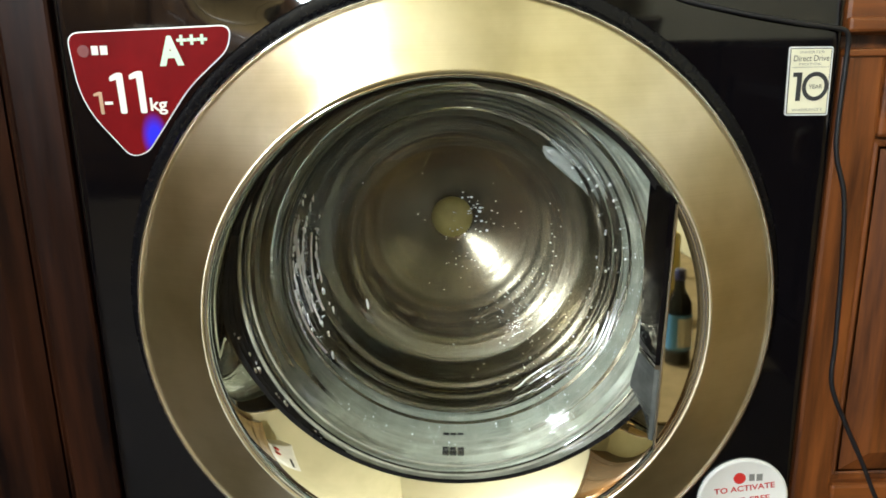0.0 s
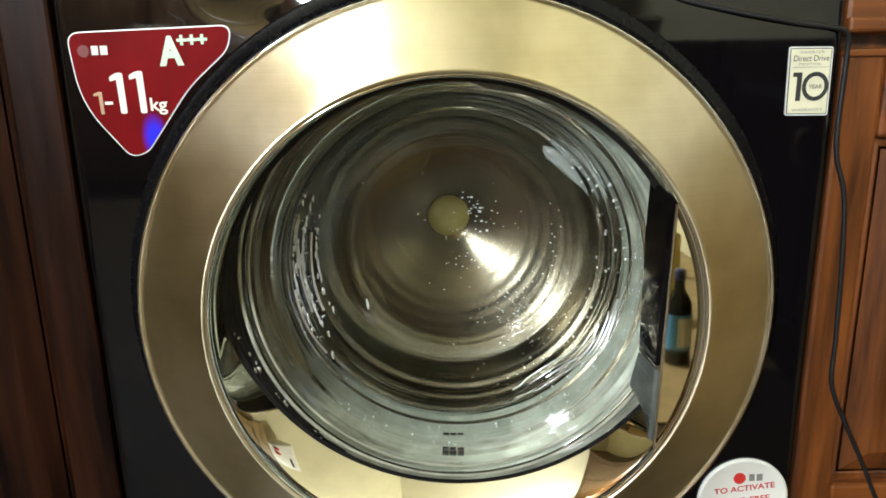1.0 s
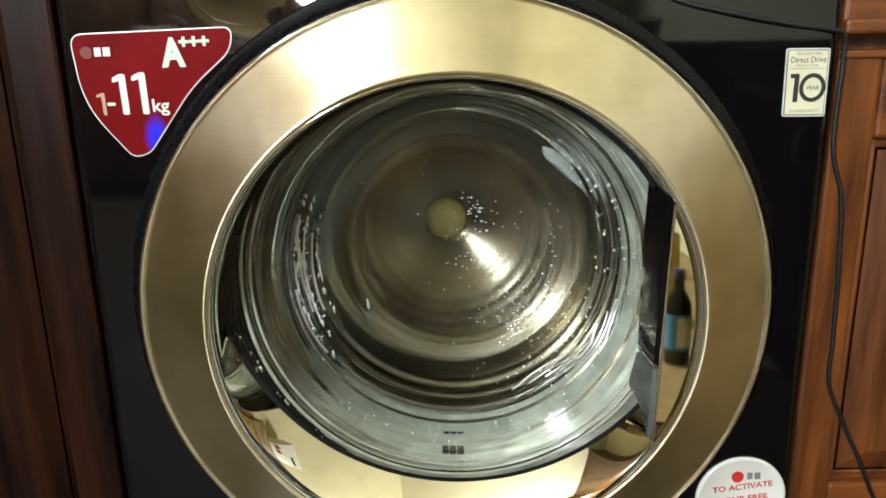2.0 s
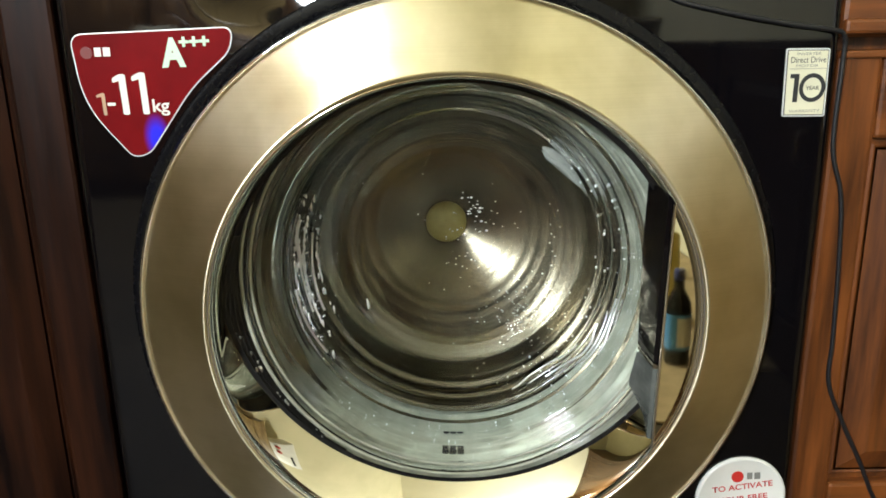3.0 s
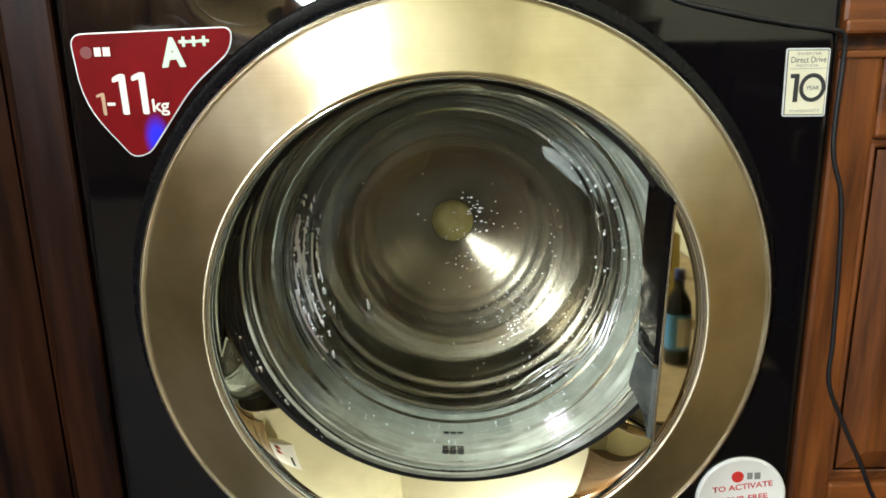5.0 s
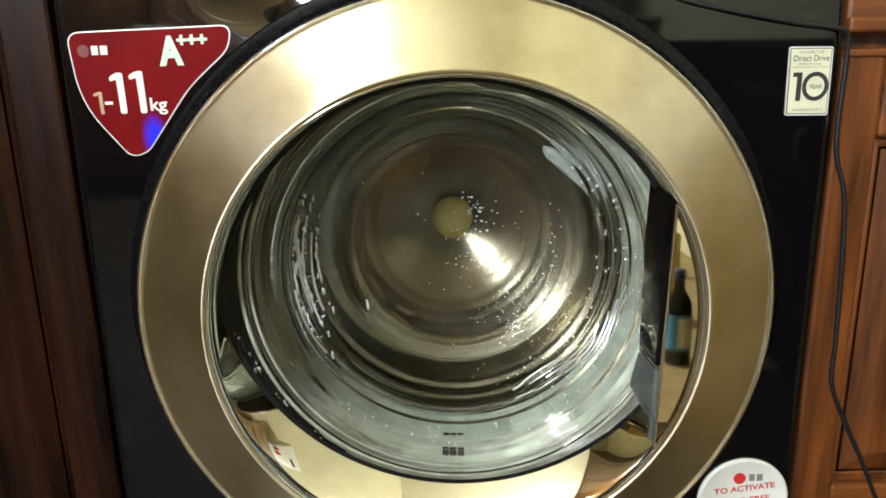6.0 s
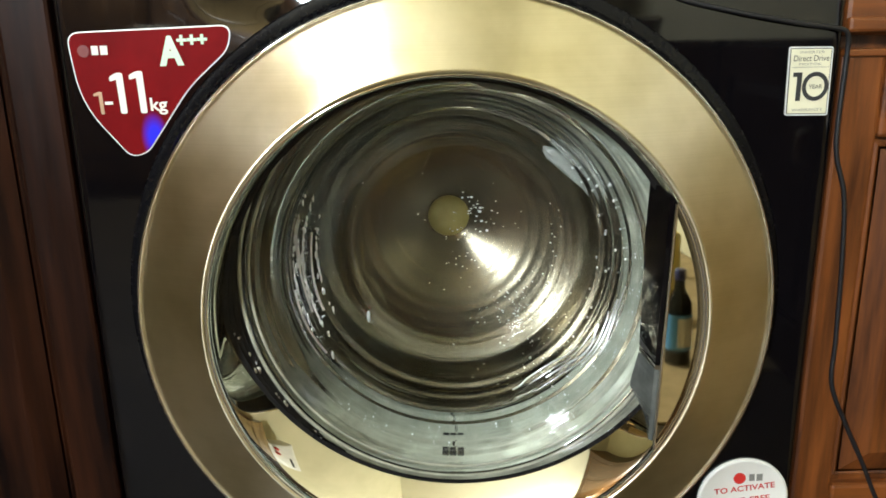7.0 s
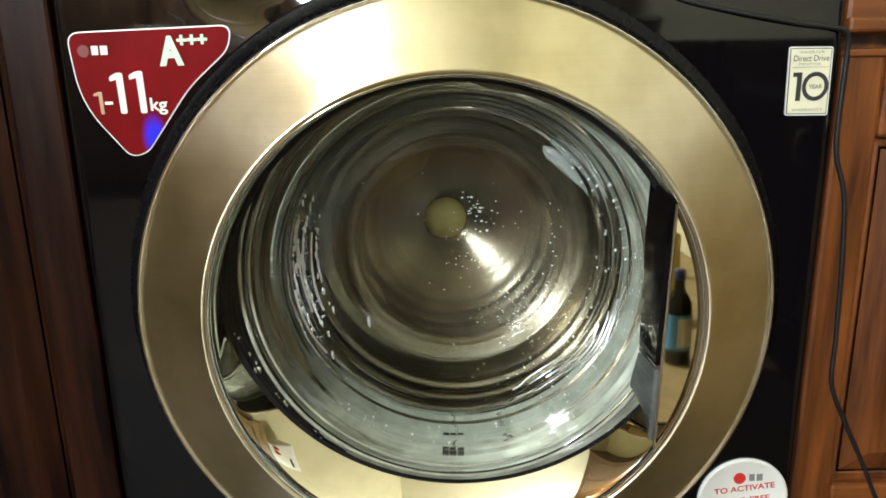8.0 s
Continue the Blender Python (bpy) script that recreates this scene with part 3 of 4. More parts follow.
def build_red_sticker():
    out = rounded_outline([(-0.2905, 0.2265, 0.011), (-0.1655, 0.2300, 0.012), (-0.1685, 0.2120, 0.010), (-0.2010, 0.1845, 0.014), (-0.2385, 0.1345, 0.009), (-0.2525, 0.1312, 0.014), (-0.2860, 0.173, 0.024)], 8)
    base = sheet("capacity_sticker", [(p[0], D + p[1]) for p in out], -0.0010, -0.0002, FOIL, washer, "red capacity sticker with a silver rim")
    face = [(p[0], D + p[1]) for p in inset(out, 0.0009)]
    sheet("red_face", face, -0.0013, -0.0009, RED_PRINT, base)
    y = -0.0018
    def one(name, x0, w, z0, z1, thick, material):
        h = z1 - z0
        pts = rounded_outline([(x0 + w * 0.06, z1 - thick * 0.55, thick * 0.2), (x0 + w * 0.05, z1 - thick * 1.25, thick * 0.3), (x0 + w - thick * 1.1, z1 - thick * 0.95, thick * 0.1), (x0 + w - thick * 0.95, z0, thick * 0.3),
                               (x0 + w, z0, thick * 0.3), (x0 + w - thick * 0.12, z1, thick * 0.35), (x0 + w - thick, z1 + thick * 0.02, thick * 0.3)], 4)
        sheet(name, [(q[0], D + q[1]) for q in pts], y, y + 0.0004, material, base)
    one("big_digit", -0.2622, 0.0114, 0.1655, 0.1962, 0.0052, PALE)
    one("big_digit", -0.2472, 0.0118, 0.1655, 0.1972, 0.0052, PALE)
    one("small_digit", -0.2757, 0.0072, 0.1652, 0.1822, 0.0027, PALE_SHADED)
    bar("dash", -0.2672, -0.2612, 0.1725, 0.1748, PALE, base, y)
    fit_text("unit", "kg", -0.2325, -0.2195, 0.1640, 0.1770, PALE, base, y, 1.0, 0.02)
    fit_text("grade", "A", -0.2218, -0.2032, 0.2005, 0.2225, MINT, base, y, 1.0, 0.05)
    for k in range(3):
        cx, cz = -0.2035 + k * 0.0078, 0.2193 + k * 0.0002
        bar("plus", cx - 0.0037, cx + 0.0037, cz - 0.0011, cz + 0.0011, MINT, base, y)
        bar("plus", cx - 0.0011, cx + 0.0011, cz - 0.0037, cz + 0.0037, MINT, base, y - 0.0004)
    # maker's mark as plain shapes
    sheet("mark_disc", [(-0.2785 + 0.0045 * math.cos(i * math.pi / 12), D + 0.2125 + 0.0045 * math.sin(i * math.pi / 12)) for i in range(24)], -0.0017, -0.0012, DARKRED, base)
    for x0, x1 in ((-0.2722, -0.2672), (-0.2656, -0.2602)):
        bar("mark_bar", x0, x1, 0.2097, 0.2163, PALE, base, y)


def build_motor_sticker():
    x0, x1, z0, z1 = 0.2570, 0.2910, 0.1538, 0.2058
    out = rounded_outline([(x0, z1, 0.002), (x1, z1 - 0.0004, 0.002), (x1 + 0.0008, z0 - 0.0004, 0.002), (x0 + 0.0012, z0, 0.002)], 4)
    base = sheet("warranty_sticker", [(p[0], D + p[1]) for p in out], -0.0010, -0.0002, FOIL, washer, "cream motor warranty sticker")
    sheet("label_border", [(p[0], D + p[1]) for p in inset(out, 0.0011)], -0.0013, -0.0009, INK, base)
    sheet("label_face", [(p[0], D + p[1]) for p in inset(out, 0.0017)], -0.0016, -0.0012, CREAM, base)
    y, e = -0.0020, 0.0005
    fit_text("top_line", "INVERTER", 0.2650 + e, 0.2835 + e, 0.2005, 0.2025, GREY_INK, base, y)
    fit_text("name_line", "Direct Drive", 0.2605 + e, 0.2875 + e, 0.1948, 0.1992, INK, base, y)
    fit_text("third_line", "MOTOR", 0.2650 + e, 0.2820 + e, 0.1917, 0.1935, GREY_INK, base, y)
    bar("rule", 0.2600 + e, 0.2880 + e, 0.1902, 0.1905, GREY_INK, base, y)
    bar("digit_one", 0.2650, 0.2686, 0.1650, 0.1865, INK, base, y)
    bar("digit_flag", 0.2618, 0.2652, 0.1832, 0.1865, INK, base, y)
    cx, cz = 0.2795, 0.1758
    v, f = loft([[(cx + r * 0.92 * math.cos(i * math.pi / 20), yy, D + cz + r * math.sin(i * math.pi / 20)) for i in range(40)] for r, yy in ((0.0110, -0.0016), (0.0110, -0.0021), (0.0078, -0.0021), (0.0078, -0.0016))])
    place("digit_zero", mesh_from("digit_zero", v, f, INK, False), base)
    fit_text("year", "YEAR", 0.2745, 0.2848, 0.1742, 0.1772, INK, base, y)
    fit_text("low_line", "WARRANTY", 0.2625 + e, 0.2865 + e, 0.1570, 0.1592, GREY_INK, base, y)


def build_round_sticker():
    cx, cz = 0.2545, -0.1865
    v, f = loft([[(cx + r * math.cos(i * math.pi / 36), y, D + cz + r * math.sin(i * math.pi / 36)) for i in range(72)] for r, y in ((0.0405, -0.0003), (0.0403, -0.0022), (0.0390, -0.0030), (0.0375, -0.0030), (0.0365, -0.0022), (0.0005, -0.0022))])
    base = place("round_sticker", mesh_from("round_sticker", v, f, LABEL_WHITE), washer, "white round sticker with red print")
    y = -0.0028
    sheet("mark_disc", [(cx - 0.0045 + 0.0054 * math.cos(i * math.pi / 12), D + cz + 0.0215 + 0.0054 * math.sin(i * math.pi / 12)) for i in range(24)], -0.0029, -0.0020, RED_INK, base)
    for x0, x1 in ((0.2585, 0.2632), (0.2650, 0.2702)):
        bar("mark_bar", x0, x1, cz + 0.0190, cz + 0.0255, GREY_INK, base, y, 3)
    fit_text("red_line", "TO ACTIVATE", 0.2285, 0.2825, -0.1810, -0.1752, RED_INK, base, y, 7, 0.02)
    fit_text("red_line", "YOUR FREE", 0.2345, 0.2790, -0.1925, -0.1867, RED_INK, base, y, 7, 0.02)


build_red_sticker()
build_motor_sticker()
build_round_sticker()


# ---- water on the glass ----
def drop_mesh(name, spots, material=GLINT_WATER):
    """Small flattened drops at (x, y, z, radius, length)."""
    base = bmesh.new()
    bmesh.ops.create_icosphere(base, subdivisions=2, radius=1.0)
    bv, bf = [v.co.copy() for v in base.verts], [[v.index for v in f.verts] for f in base.faces]
    base.free()
    verts, faces = [], []
    for x, y, z, r, tall, *deep in spots:
        o = len(verts)
        verts.extend([(x + c.x * r, y + c.y * r * (deep[0] if deep else 0.45), z + c.z * r * tall) for c in bv])
        faces.extend([[o + i for i in f] for f in bf])
    return mesh_from(name, verts, faces, material)


def bowl_depth(r):
    """Depth of the bowl's inner face at a radius."""
    pr = ((0.0, 0.130), (0.060, 0.128), (0.094, 0.1262), (0.103, 0.1255), (0.112, 0.1225), (0.1255, 0.113), (0.1365, 0.0965), (0.145, 0.073), (0.152, 0.047), (0.157, 0.026))
    for (r0, y0), (r1, y1) in zip(pr, pr[1:]):
        if r <= r1:
            return y0 + (y1 - y0) * (r - r0) / (r1 - r0)
    return 0.026


def build_drops():
    rnd = random.Random(4)
    spots = []
    clusters = ((0.0225, 0.052, 0.006, 0.012, 24), (0.040, 0.050, 0.008, 0.009, 6), (0.002, 0.036, 0.009, 0.008, 14), (0.015, 0.010, 0.012, 0.016, 9), (0.012, -0.015, 0.010, 0.02, 9), (0.060, 0.05, 0.016, 0.010, 6),
                (0.078, -0.050, 0.022, 0.016, 170), (0.050, -0.052, 0.03, 0.006, 12), (0.100, 0.02, 0.004, 0.03, 12), (-0.142, 0.005, 0.004, 0.035, 26), (-0.135, 0.0, 0.005, 0.04, 22), (0.06, -0.10, 0.02, 0.008, 14), (-0.03, 0.01, 0.04, 0.05, 8))
    for cx, cz, sx, sz, count in clusters:
        for _ in range(count):
            x, z = rnd.gauss(cx, sx), rnd.gauss(cz, sz)
            r = math.hypot(x - GX, z - (GZ - D))
            if r < 0.15:
                size = rnd.uniform(0.0004, 0.0010) if count > 100 or count < 20 else rnd.uniform(0.0006, 0.0018)
                spots.append((x, bowl_depth(r) + 0.0003, D + z, size, rnd.uniform(0.35, 0.8)))
    for _ in range(130):
        a, y = radians(rnd.uniform(-150, 20)), rnd.uniform(0.056, 0.1)
        r = 0.1695 - (y - 0.056) * 0.18
        spots.append((0.010 + r * math.cos(a), y, D + 0.004 + r * math.sin(a), rnd.uniform(0.0004, 0.0011), 1.0))
    # beads on the front of the bowl's side, added as its lamp glints
    for _ in range(120):
        a, u = radians(rnd.gauss(186, 15)), rnd.choice((0.42, 0.60, 0.63, 0.9)) + rnd.gauss(0, 0.02)
        r = wall_r(u) - 0.0005
        spots.append((GX + r * math.cos(a), 0.019 + 0.073 * u, GZ + r * math.sin(a), rnd.uniform(0.0006, 0.0013), rnd.uniform(1.4, 5.5), 1.2))
    for _ in range(40):
        a, u = radians(rnd.uniform(-60, 40)), rnd.uniform(0.2, 1.0)
        r = wall_r(u) - 0.0005
        spots.append((GX + r * math.cos(a), 0.019 + 0.073 * u, GZ + r * math.sin(a), rnd.uniform(0.0005, 0.0011), rnd.uniform(0.9, 1.8), 1.0))
    # bright beads added as glints on the black seal, low on the hinge side
    for _ in range(16):
        a, k = radians(rnd.uniform(196, 232)), rnd.uniform(0.2, 0.85)
        outer = Vector((0.005 + 0.199 * math.cos(a), 0.045 + 0.199 * math.sin(a)))
        outer *= min(1.0, 0.1885 / outer.length)
        inner = Vector((0.004 + 0.1815 * math.cos(a), 0.028 + 0.1815 * math.sin(a)))
        p = outer.lerp(inner, k)
        spots.append((p.x, -0.0185 + 0.0125 * k - 0.0008, D + p.y, rnd.uniform(0.0008, 0.0019), rnd.uniform(1.0, 2.6), 0.8))
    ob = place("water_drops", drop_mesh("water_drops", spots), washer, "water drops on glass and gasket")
    tagged(ob, kind="stuff")
    ob.visible_shadow = False
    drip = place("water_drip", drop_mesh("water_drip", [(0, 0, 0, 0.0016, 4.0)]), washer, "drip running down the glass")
    drip.visible_shadow = False
    return drip


drip = build_drops()


def build_rivulets():
    """Thin runs of water on the bowl's side."""
    rnd = random.Random(9)
    for k in range(6):
        a0, a1, u = -8 - 6 * k % 40, -34 - 7 * k % 50, 0.25 + 0.08 * k
        pts = []
        for j in range(12):
            s = j / 11
            a = radians(a0 + (a1 - a0) * s)
            w = u + 0.05 * math.sin(5 * s + k)
            r = wall_r(w) - 0.0003
            pts.append((GX + r * math.cos(a), 0.019 + 0.073 * w, GZ + r * math.sin(a)))
        v, f = tube(smooth_path(pts, 4), 0.0006 + 0.0005 * rnd.random(), 8)
        place("rivulet", mesh_from("rivulet", v, f, GLINT_WATER), washer).visible_shadow = False
    # hinge-side runs, added as the bright highlights along the glass ridges
    for a0, a1, u, thick in ((163, 181, 0.46, 0.0020), (176, 199, 0.52, 0.0012), (170, 202, 0.80, 0.0013), (178, 206, 0.62, 0.0010), (188, 214, 0.36, 0.0014)):
        pts = []
        for j in range(12):
            s = j / 11
            a = radians(a0 + (a1 - a0) * s)
            w = u + 0.025 * math.sin(4 * s + 9 * u)
            r = wall_r(w) - 0.0003
            pts.append((GX + r * math.cos(a), 0.019 + 0.073 * w, GZ + r * math.sin(a)))
        v, f = tube(smooth_path(pts, 4), thick, 8)
        place("rivulet", mesh_from("rivulet", v, f, GLINT_WATER), washer).visible_shadow = False


build_rivulets()


def build_trickles():
    """Two runs of water that creep out over the gasket's lower wall."""
    out = []
    for x, lean_x, wide in ((-0.0045, 0.004, 0.0013), (0.0520, -0.006, 0.0015)):
        pts = []
        for j in range(9):
            s = j / 8
            y = 0.101 - 0.034 * s
            r = 0.1605 + (0.104 - y) * 0.185
            px = lean_x * math.sin(2.4 * s) + 0.0012 * math.sin(9 * s)
            pts.append((px, y, D + 0.004 - math.sqrt(r * r - (x + px - 0.010) ** 2) + 0.0006))
        v, f = tube(smooth_path(pts, 4), wide, 8)
        ob = place("water_trickle", mesh_from("water_trickle", v, f, TRICKLE), washer, "trickle of water creeping over the grey gasket")
        ob.visible_shadow = False
        out.append((ob, x))
    return out


TRICKLE = glass("running_water", (0.98, 0.99, 1.0), 0.05, 1.33)
trickles = build_trickles()


# ---- cabinets ----
def build_panel_door(parent, x0, x1, z0, z1, y, stile=0.038, rail=0.05, handle=None, up=None, across=None):
    """A framed door with a raised middle panel; its front at y."""
    up, across = up or WOOD, across or WOOD_X
    door = part("door", box(x0 + stile - 0.004, x1 - stile + 0.004, y + 0.010, y + 0.016, z0 + rail - 0.004, z1 - rail + 0.004, 0), up, parent)
    for a, b in ((x0, x0 + stile), (x1 - stile, x1)):
        part("stile", box(a, b, y, y + 0.022, z0, z1, 0.0035), up, door)
    for a, b in ((z0, z0 + rail), (z1 - rail, z1)):
        part("rail", box(x0 + stile, x1 - stile, y, y + 0.022, a, b, 0.0035), across, door)
    ax, bx, az, bz = x0 + stile, x1 - stile, z0 + rail, z1 - rail
    rings = []
    for d, yy in ((0.002, 0.011), (0.006, 0.009), (0.008, 0.010), (0.010, 0.010), (0.030, 0.002), (0.032, 0.0015)):
        rings.append([(ax + d, y + yy, az + d), (bx - d, y + yy, az + d), (bx - d, y + yy, bz - d), (ax + d, y + yy, bz - d)])
    v, f = loft(rings)
    f.append(tuple(range(len(v) - 4, len(v))))
    place("raised_panel", mesh_from("raised_panel", v, f, up, False), door)
    if handle:
        hx, hz = handle
        v, f = tube(smooth_path([(hx, y, hz + 0.035), (hx, y - 0.022, hz + 0.028), (hx, y - 0.026, hz), (hx, y - 0.022, hz - 0.028), (hx, y, hz - 0.035)], 5), 0.004)
        place("handle", mesh_from("handle", v, f, CHROME), door, "metal bow handle")
    return door


def build_cabinet_right():
    ob = tagged(new("kitchen_cabinet"), "varnished orange-brown wooden kitchen cabinet with a framed door", "cabinet", "kitchen cabinets")
    x0, x1, y = 0.3035, 0.80, 0.010
    part("body", box(x0 + 0.001, x1, y + 0.024, 0.60, 0.08, 0.86, 0.002), WOOD, ob)
    part("plinth", box(x0 + 0.001, x1, y + 0.07, 0.59, 0.0, 0.08, 0.002), WOOD_X, ob)
    build_panel_door(ob, x0, x1, D - 0.252, D + 0.203, y, 0.036, 0.070, (x1 - 0.02, 0.60))
    part("drawer_front", box(x0, x1, y, y + 0.022, 0.085, D - 0.258, 0.004), WOOD_X, ob)
    drawer = part("drawer_front", box(x0, x1, y, y + 0.022, D + 0.213, 0.855, 0.004), WOOD_X, ob)
    part("bead", box(x0, x1, y - 0.006, y + 0.002, D + 0.215, D + 0.227, 0.003), WOOD_X, drawer)
    part("bead", box(x0, x1, y - 0.004, y + 0.002, D + 0.197, D + 0.203, 0.0015), WOOD_X, drawer)
    return ob


def build_larder_left():
    ob = tagged(new("tall_larder"), "tall near-black wooden larder unit beside the washing machine", "cabinet")
    x1 = -0.3045
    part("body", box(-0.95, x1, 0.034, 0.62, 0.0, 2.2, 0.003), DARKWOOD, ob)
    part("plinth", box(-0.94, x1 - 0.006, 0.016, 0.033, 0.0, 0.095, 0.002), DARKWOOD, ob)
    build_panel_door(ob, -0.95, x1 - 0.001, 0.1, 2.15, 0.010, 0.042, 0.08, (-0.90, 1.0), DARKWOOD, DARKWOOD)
    return ob


build_cabinet_right()
build_larder_left()


def build_counter():
    top = tagged(part("worktop", box(-0.30, 0.82, 0.10, 0.64, 0.862, 0.90, 0.004), TOP, None), "speckled cream worktop over the cabinets", "worktop")
    return top


build_counter()


# ---- the far side of the kitchen ----
def build_far_units():
    for x0 in (-1.32, -0.08, 0.37):
        ob = tagged(new("kitchen_cabinet"), "varnished orange-brown wooden kitchen cabinet with a framed door", "cabinet", "kitchen cabinets")
        w = 0.43 if x0 > -0.1 else 0.60
        part("body", box(x0, x0 + w, Y0, Y0 + 0.55, 0.02, 0.86, 0.002), WOOD, ob)
        d = build_panel_door(ob, 0, w, 0.10, 0.84, 0, 0.07, 0.08, (0.09, 0.6))
        d.matrix_basis = pose(x0 + w, Y0 + 0.572, 0, 0, 0, 180)
        part("plinth", box(x0, x0 + w, Y0, Y0 + 0.50, 0, 0.02, 0), WOOD_X, ob)
    ob = tagged(new("tall_cabinet"), "tall dull brown wooden kitchen cabinet with two framed doors", "cabinet")
    part("body", box(-0.70, -0.10, Y0, Y0 + 0.58, 0.0, 2.05, 0.002), TABLE, ob)
    for z0, z1, hz in ((0.10, 1.02, 0.9), (1.04, 2.03, 1.25)):
        d = build_panel_door(ob, 0, 0.60, z0, z1, 0, 0.09, 0.09, (0.10, hz), TABLE, TABLE)
        d.matrix_basis = pose(-0.10, Y0 + 0.602, 0, 0, 0, 180)
    for x0, x1 in ((-1.34, -0.702), (-0.098, X1 - 0.01)):
        tagged(part("worktop", box(x0, x1, Y0, Y0 + 0.60, 0.862, 0.90, 0.004), TOP, None), "speckled cream worktop over the cabinets", "worktop")

    # added cabinet, carried down to the worktop to hide the lit wall from reflections
    ob = tagged(new("dresser_top"), "dark brown wooden dresser top with a framed door on the worktop", "cabinet")
    part("body", box(-1.345, -0.705, Y0, Y0 + 0.34, 0.90, 2.83, 0.003), WARDROBE, ob)
    d = build_panel_door(ob, 0, 0.64, 0.92, 2.80, 0, 0.09, 0.09, (0.10, 1.50), WARDROBE, WARDROBE)
    d.matrix_basis = pose(-0.705, Y0 + 0.362, 0, 0, 0, 180)

build_far_units()


def build_sideboard():
    for k in range(2):
        y0 = -1.37 + 0.61 * k
        stained = (DARKWOOD, TABLE)[k]
        ob = tagged(new("sideboard_unit"), ("dark-stained wooden sideboard unit with a framed door", "dull brown wooden sideboard unit with a framed door")[k], "sideboard", "sideboard units")
        part("body", box(X1 - 0.26, X1, y0, y0 + 0.60, 0.0, 0.71, 0.002), stained, ob)
        d = build_panel_door(ob, 0, 0.60, 0.06, 0.69, 0, 0.07, 0.08, (0.09, 0.50), stained, stained)
        d.matrix_basis = pose(X1 - 0.282, y0 + 0.60, 0, 0, 0, -90)


build_sideboard()


def build_wardrobes():
    """Tall wooden cupboards in the far corner."""
    for k in range(3):
        y0 = -3.40 + 0.82 * k
        ob = tagged(new("wardrobe"), "tall dark brown wooden wardrobe with a framed door", "wardrobe", "wardrobes")
        part("body", box(X0, X0 + 0.55, y0, y0 + 0.80, 0.0, 2.83, 0.003), WARDROBE, ob)
        for z0, z1 in ((0.08, 1.30), (1.33, 2.80)):
            d = build_panel_door(ob, 0, 0.80, z0, z1, 0, 0.10, 0.10, (0.72, (z0 + z1) / 2), WARDROBE, WARDROBE)
            d.matrix_basis = pose(X0 + 0.572, y0, 0, 0, 0, 90)
    ob = tagged(new("tall_cabinet"), "tall dark brown wooden kitchen cabinet with two framed doors", "cabinet")
    part("body", box(-1.93, -1.36, Y0, Y0 + 0.50, 0.0, 2.83, 0.003), WARDROBE, ob)
    for z0, z1 in ((0.08, 1.30), (1.33, 2.80)):
        d = build_panel_door(ob, 0, 0.57, z0, z1, 0, 0.10, 0.10, (0.10, (z0 + z1) / 2), WARDROBE, WARDROBE)
        d.matrix_basis = pose(-1.36, Y0 + 0.522, 0, 0, 0, 180)


build_wardrobes()


def build_side_table():
    # unseen; its deep apron keeps the bright wall out of the panel's reflection
    ob = tagged(new("side_table"), "dark narrow wooden side table, added out of view to darken the panel's reflection", "table")
    x0, x1, y0, y1, top = 0.70, X1 - 0.01, -2.16, -1.39, 0.71
    part("tabletop", box(x0 - 0.02, x1, y0, y1, top - 0.028, top, 0.006), DARKWOOD, ob)
    for b in ((x0, x0 + 0.02, y0 + 0.05, y1 - 0.05), (x1 - 0.03, x1 - 0.01, y0 + 0.05, y1 - 0.05), (x0 + 0.05, x1 - 0.06, y0 + 0.01, y0 + 0.03), (x0 + 0.05, x1 - 0.06, y1 - 0.03, y1 - 0.01)):
        part("apron", box(*b, top - 0.19, top - 0.028, 0.003), DARKWOOD, ob)
    for x in (x0, x1 - 0.055):
        for y in (y0 + 0.005, y1 - 0.05):
            part("leg", box(x, x + 0.045, y, y + 0.045, 0, top - 0.028, 0.005), DARKWOOD, ob)


build_side_table()


def turned(name, prof, material, parent, x, y, z, label="", seg=32):
    v, f = loft([[(x + r * math.cos(2 * math.pi * i / seg), y + r * math.sin(2 * math.pi * i / seg), z + h) for i in range(seg)] for r, h in prof])
    return place(name, mesh_from(name, v, f, material), parent, label)


BX, BY = 0.565, -1.27


def build_bottle():
    ob = tagged(new("bottle"), "dark bottle with a blue and cream label on the mat", "bottle")
    ob.location = (BX, BY, 0.007)
    ob.scale = (0.86, 0.86, 0.80)
    m = plain("dark_bottle_glass", (0.01, 0.013, 0.012), 0.06)
    turned("body", [(0.001, 0.0), (0.034, 0.0), (0.037, 0.004), (0.037, 0.17), (0.034, 0.195), (0.022, 0.22), (0.015, 0.235), (0.0135, 0.27)], m, ob, 0, 0, 0)
    turned("cap", [(0.0145, 0.262), (0.0155, 0.266), (0.0155, 0.292), (0.0145, 0.296), (0.001, 0.297)], plain("blue_cap", (0.05, 0.06, 0.16), 0.4), ob, 0, 0, 0)
    v, f = loft([[(0.0375 * math.cos(radians(a)), 0.0375 * math.sin(radians(a)), z) for a in range(0, 360, 10)] for z in (0.05, 0.16)])
    place("label", mesh_from("label", v, f, plain("label_blue", (0.10, 0.33, 0.62), 0.5)), ob, "blue paper label")
    v, f = loft([[(0.0379 * math.cos(radians(a)), 0.0379 * math.sin(radians(a)), z) for a in range(36, 114, 6)] for z in (0.06, 0.15)], False)
    place("label_panel", mesh_from("label_panel", v, f, plain("label_cream", (0.75, 0.74, 0.62), 0.5)), ob, "cream printed panel")


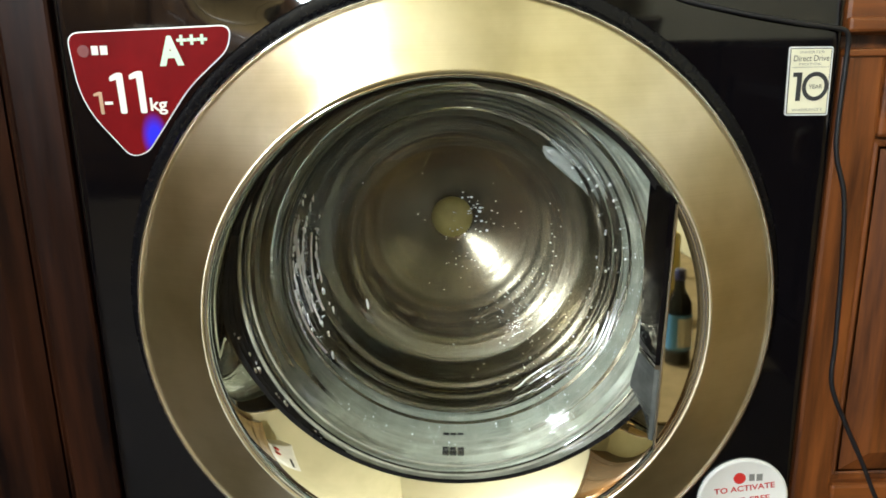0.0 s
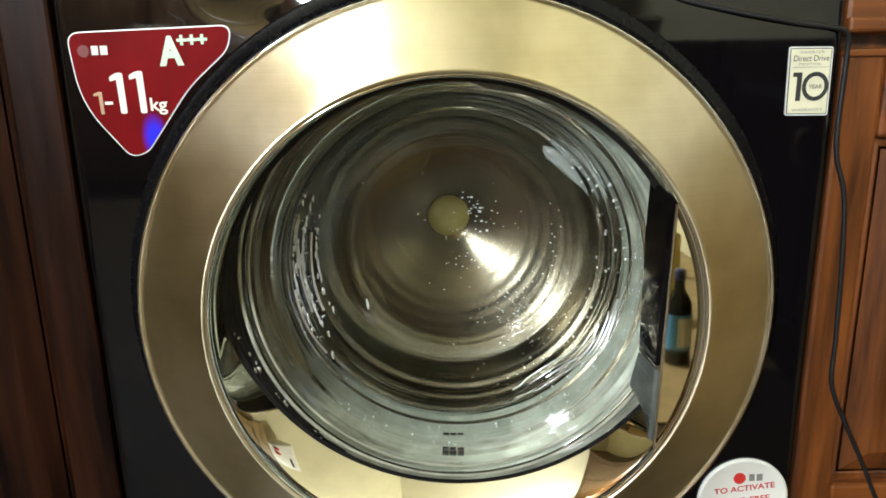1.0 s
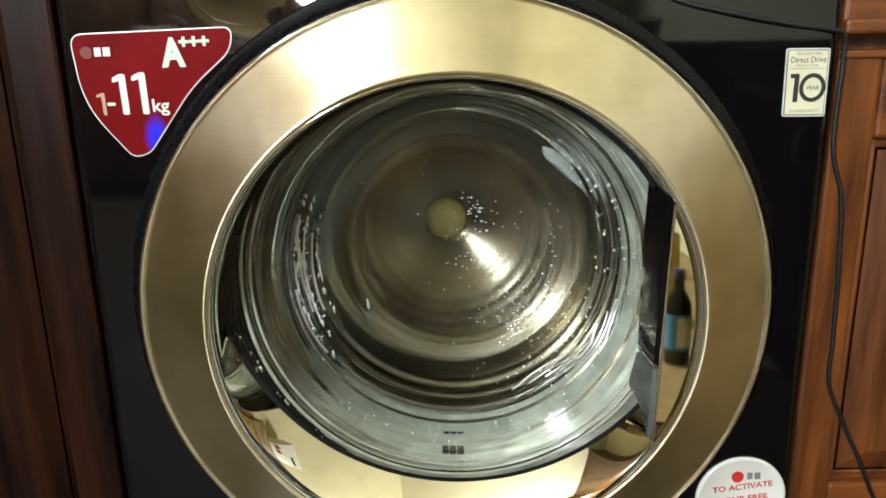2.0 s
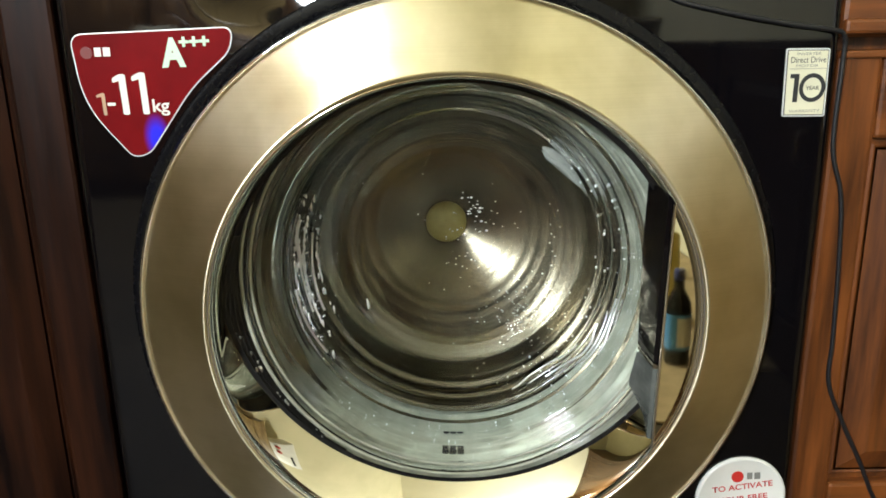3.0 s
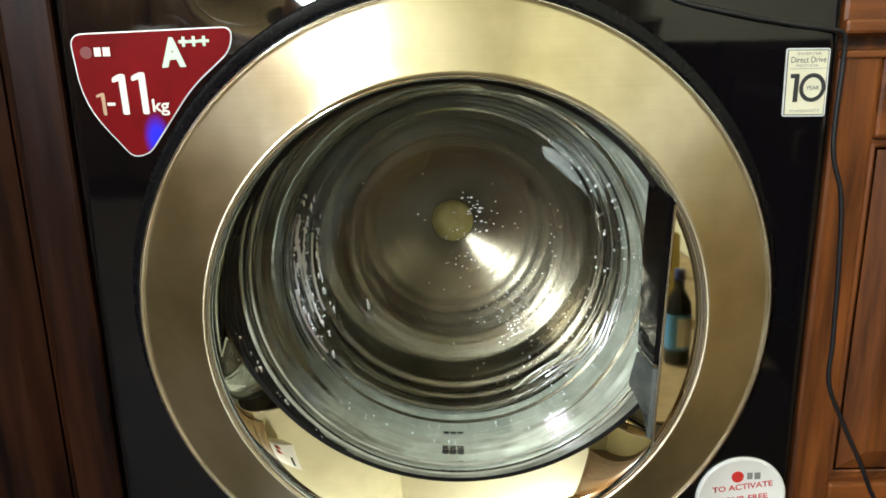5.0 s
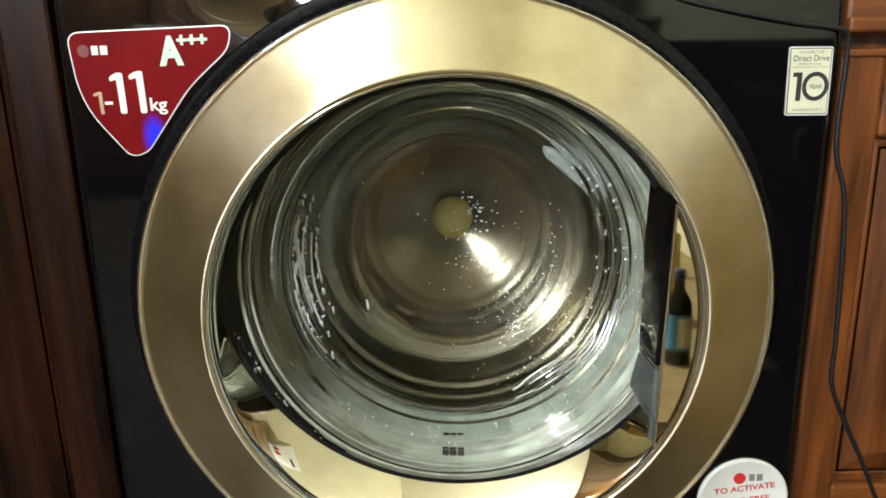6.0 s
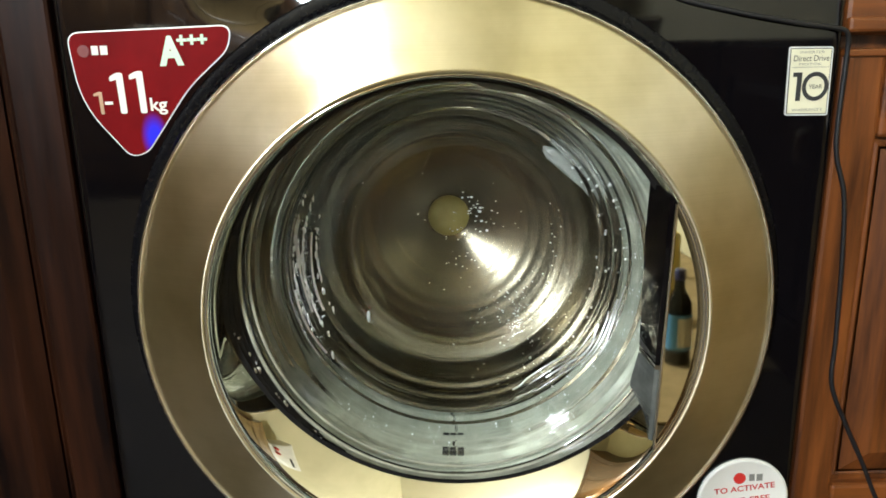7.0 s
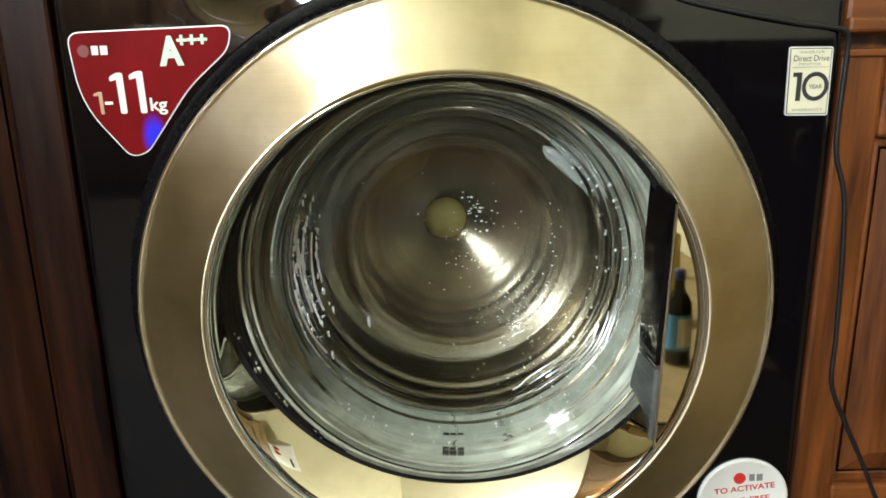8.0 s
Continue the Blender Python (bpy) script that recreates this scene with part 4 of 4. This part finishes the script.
def build_packet():
    bm = box(-0.06, 0.06, -0.03, 0.03, 0, 0.26, 0.012)
    for v in bm.verts:
        if v.co.z > 0.2:
            v.co.y *= 0.3
    ob = part("packet", bm, surface("yellow_packet", (0.72, 0.55, 0.10), (0.85, 0.70, 0.22), rough=0.35, scale=25, bump=0.2, fine=40), None)
    ob.location = (0.612, -1.62, 0.007)
    tagged(ob, "crumpled yellow packet standing on the tan mat", "packet")


def build_mat():
    ob = part("floor_mat", box(0.36, 0.965, -2.60, -0.93, 0, 0.007, 0.003), MAT, None)
    tagged(ob, "tan woven mat lying on the dark floor", "mat")


MAT = surface("tan_mat", (0.25, 0.18, 0.085), (0.40, 0.30, 0.155), rough=0.7, scale=14, bump=0.3, fine=220)
build_mat()
build_bottle()
build_packet()


def build_white_box():
    ob = tagged(new("kitchen_appliance"), "white kitchen appliance with red knobs on the sideboard", "appliance")
    ob.location = (X1 - 0.13, -0.60, 0.71)
    ob.scale = (0.8, 0.8, 0.75)
    part("body", box(-0.11, 0.11, -0.24, 0.24, 0, 0.29, 0.02), WHITE, ob)
    part("dark_slot", box(-0.113, -0.105, -0.16, 0.02, 0.20, 0.225, 0.001), BLACK, ob)
    for y in (0.08, 0.17):
        v, f = loft([[(x, y + r * math.cos(i * math.pi / 10), 0.09 + r * math.sin(i * math.pi / 10)) for i in range(20)] for r, x in ((0.026, -0.11), (0.026, -0.13), (0.001, -0.132))])
        place("knob", mesh_from("knob", v, f, RED_INK), ob, "red knob")


build_white_box()


# ---- the cable ----
def build_cable():
    path = smooth_path([(0.150, 0.006, D + 0.262), (0.166, 0.000, D + 0.2445), (0.211, -0.004, D + 0.2325), (0.2575, -0.006, D + 0.2235), (0.288, -0.006, D + 0.2190), (0.2985, -0.005, D + 0.2140),
                        (0.3005, -0.003, D + 0.195), (0.3005, -0.003, D + 0.13), (0.3110, -0.004, D + 0.09), (0.3160, -0.004, D + 0.035), (0.3190, -0.004, D - 0.035), (0.3205, -0.004, D - 0.075), (0.338, -0.004, D - 0.115), (0.365, -0.004, D - 0.170), (0.40, 0.0, D - 0.26), (0.41, 0.005, 0.06), (0.415, 0.004, 0.006)], 8)
    v, f = tube(path, 0.0019, 10)
    ob = place("power_cable", mesh_from("power_cable", v, f, CORD))
    tagged(ob, "black power cable hanging beside the washing machine", "cable")


build_cable()


def motions():
    turn = 300.0
    tilt = Matrix.Translation((0.0, 0.11, D + 0.022)) @ Matrix.Rotation(radians(-7), 4, "X") @ Matrix.Translation((0, -0.11, 0))
    rows = [(i / 10, tilt @ Matrix.Rotation(radians((turn * i / 10) % 360), 4, "Y")) for i in range(81)]
    walk(drum, rows)
    for (ob, x), (t0, t1) in zip(trickles, ((6.2, 6.9), (6.7, 7.4))):
        rest = pose(x, 0.040, -0.016)
        walk(ob, [(0, rest), (t0, rest), (t0 + 0.2, pose(x, 0.034, -0.004)), (t1, pose(x, 0.003, 0)), (8.0, pose(x, 0, 0))])
    walk(drip, [(0, pose(-0.087, 0.1275, D - 0.040)), (6.3, pose(-0.087, 0.1275, D - 0.041)), (6.6, pose(-0.087, 0.1275, D - 0.047)),
                (7.0, pose(-0.087, 0.1275, D - 0.054)), (8.0, pose(-0.087, 0.1275, D - 0.060))])


motions()
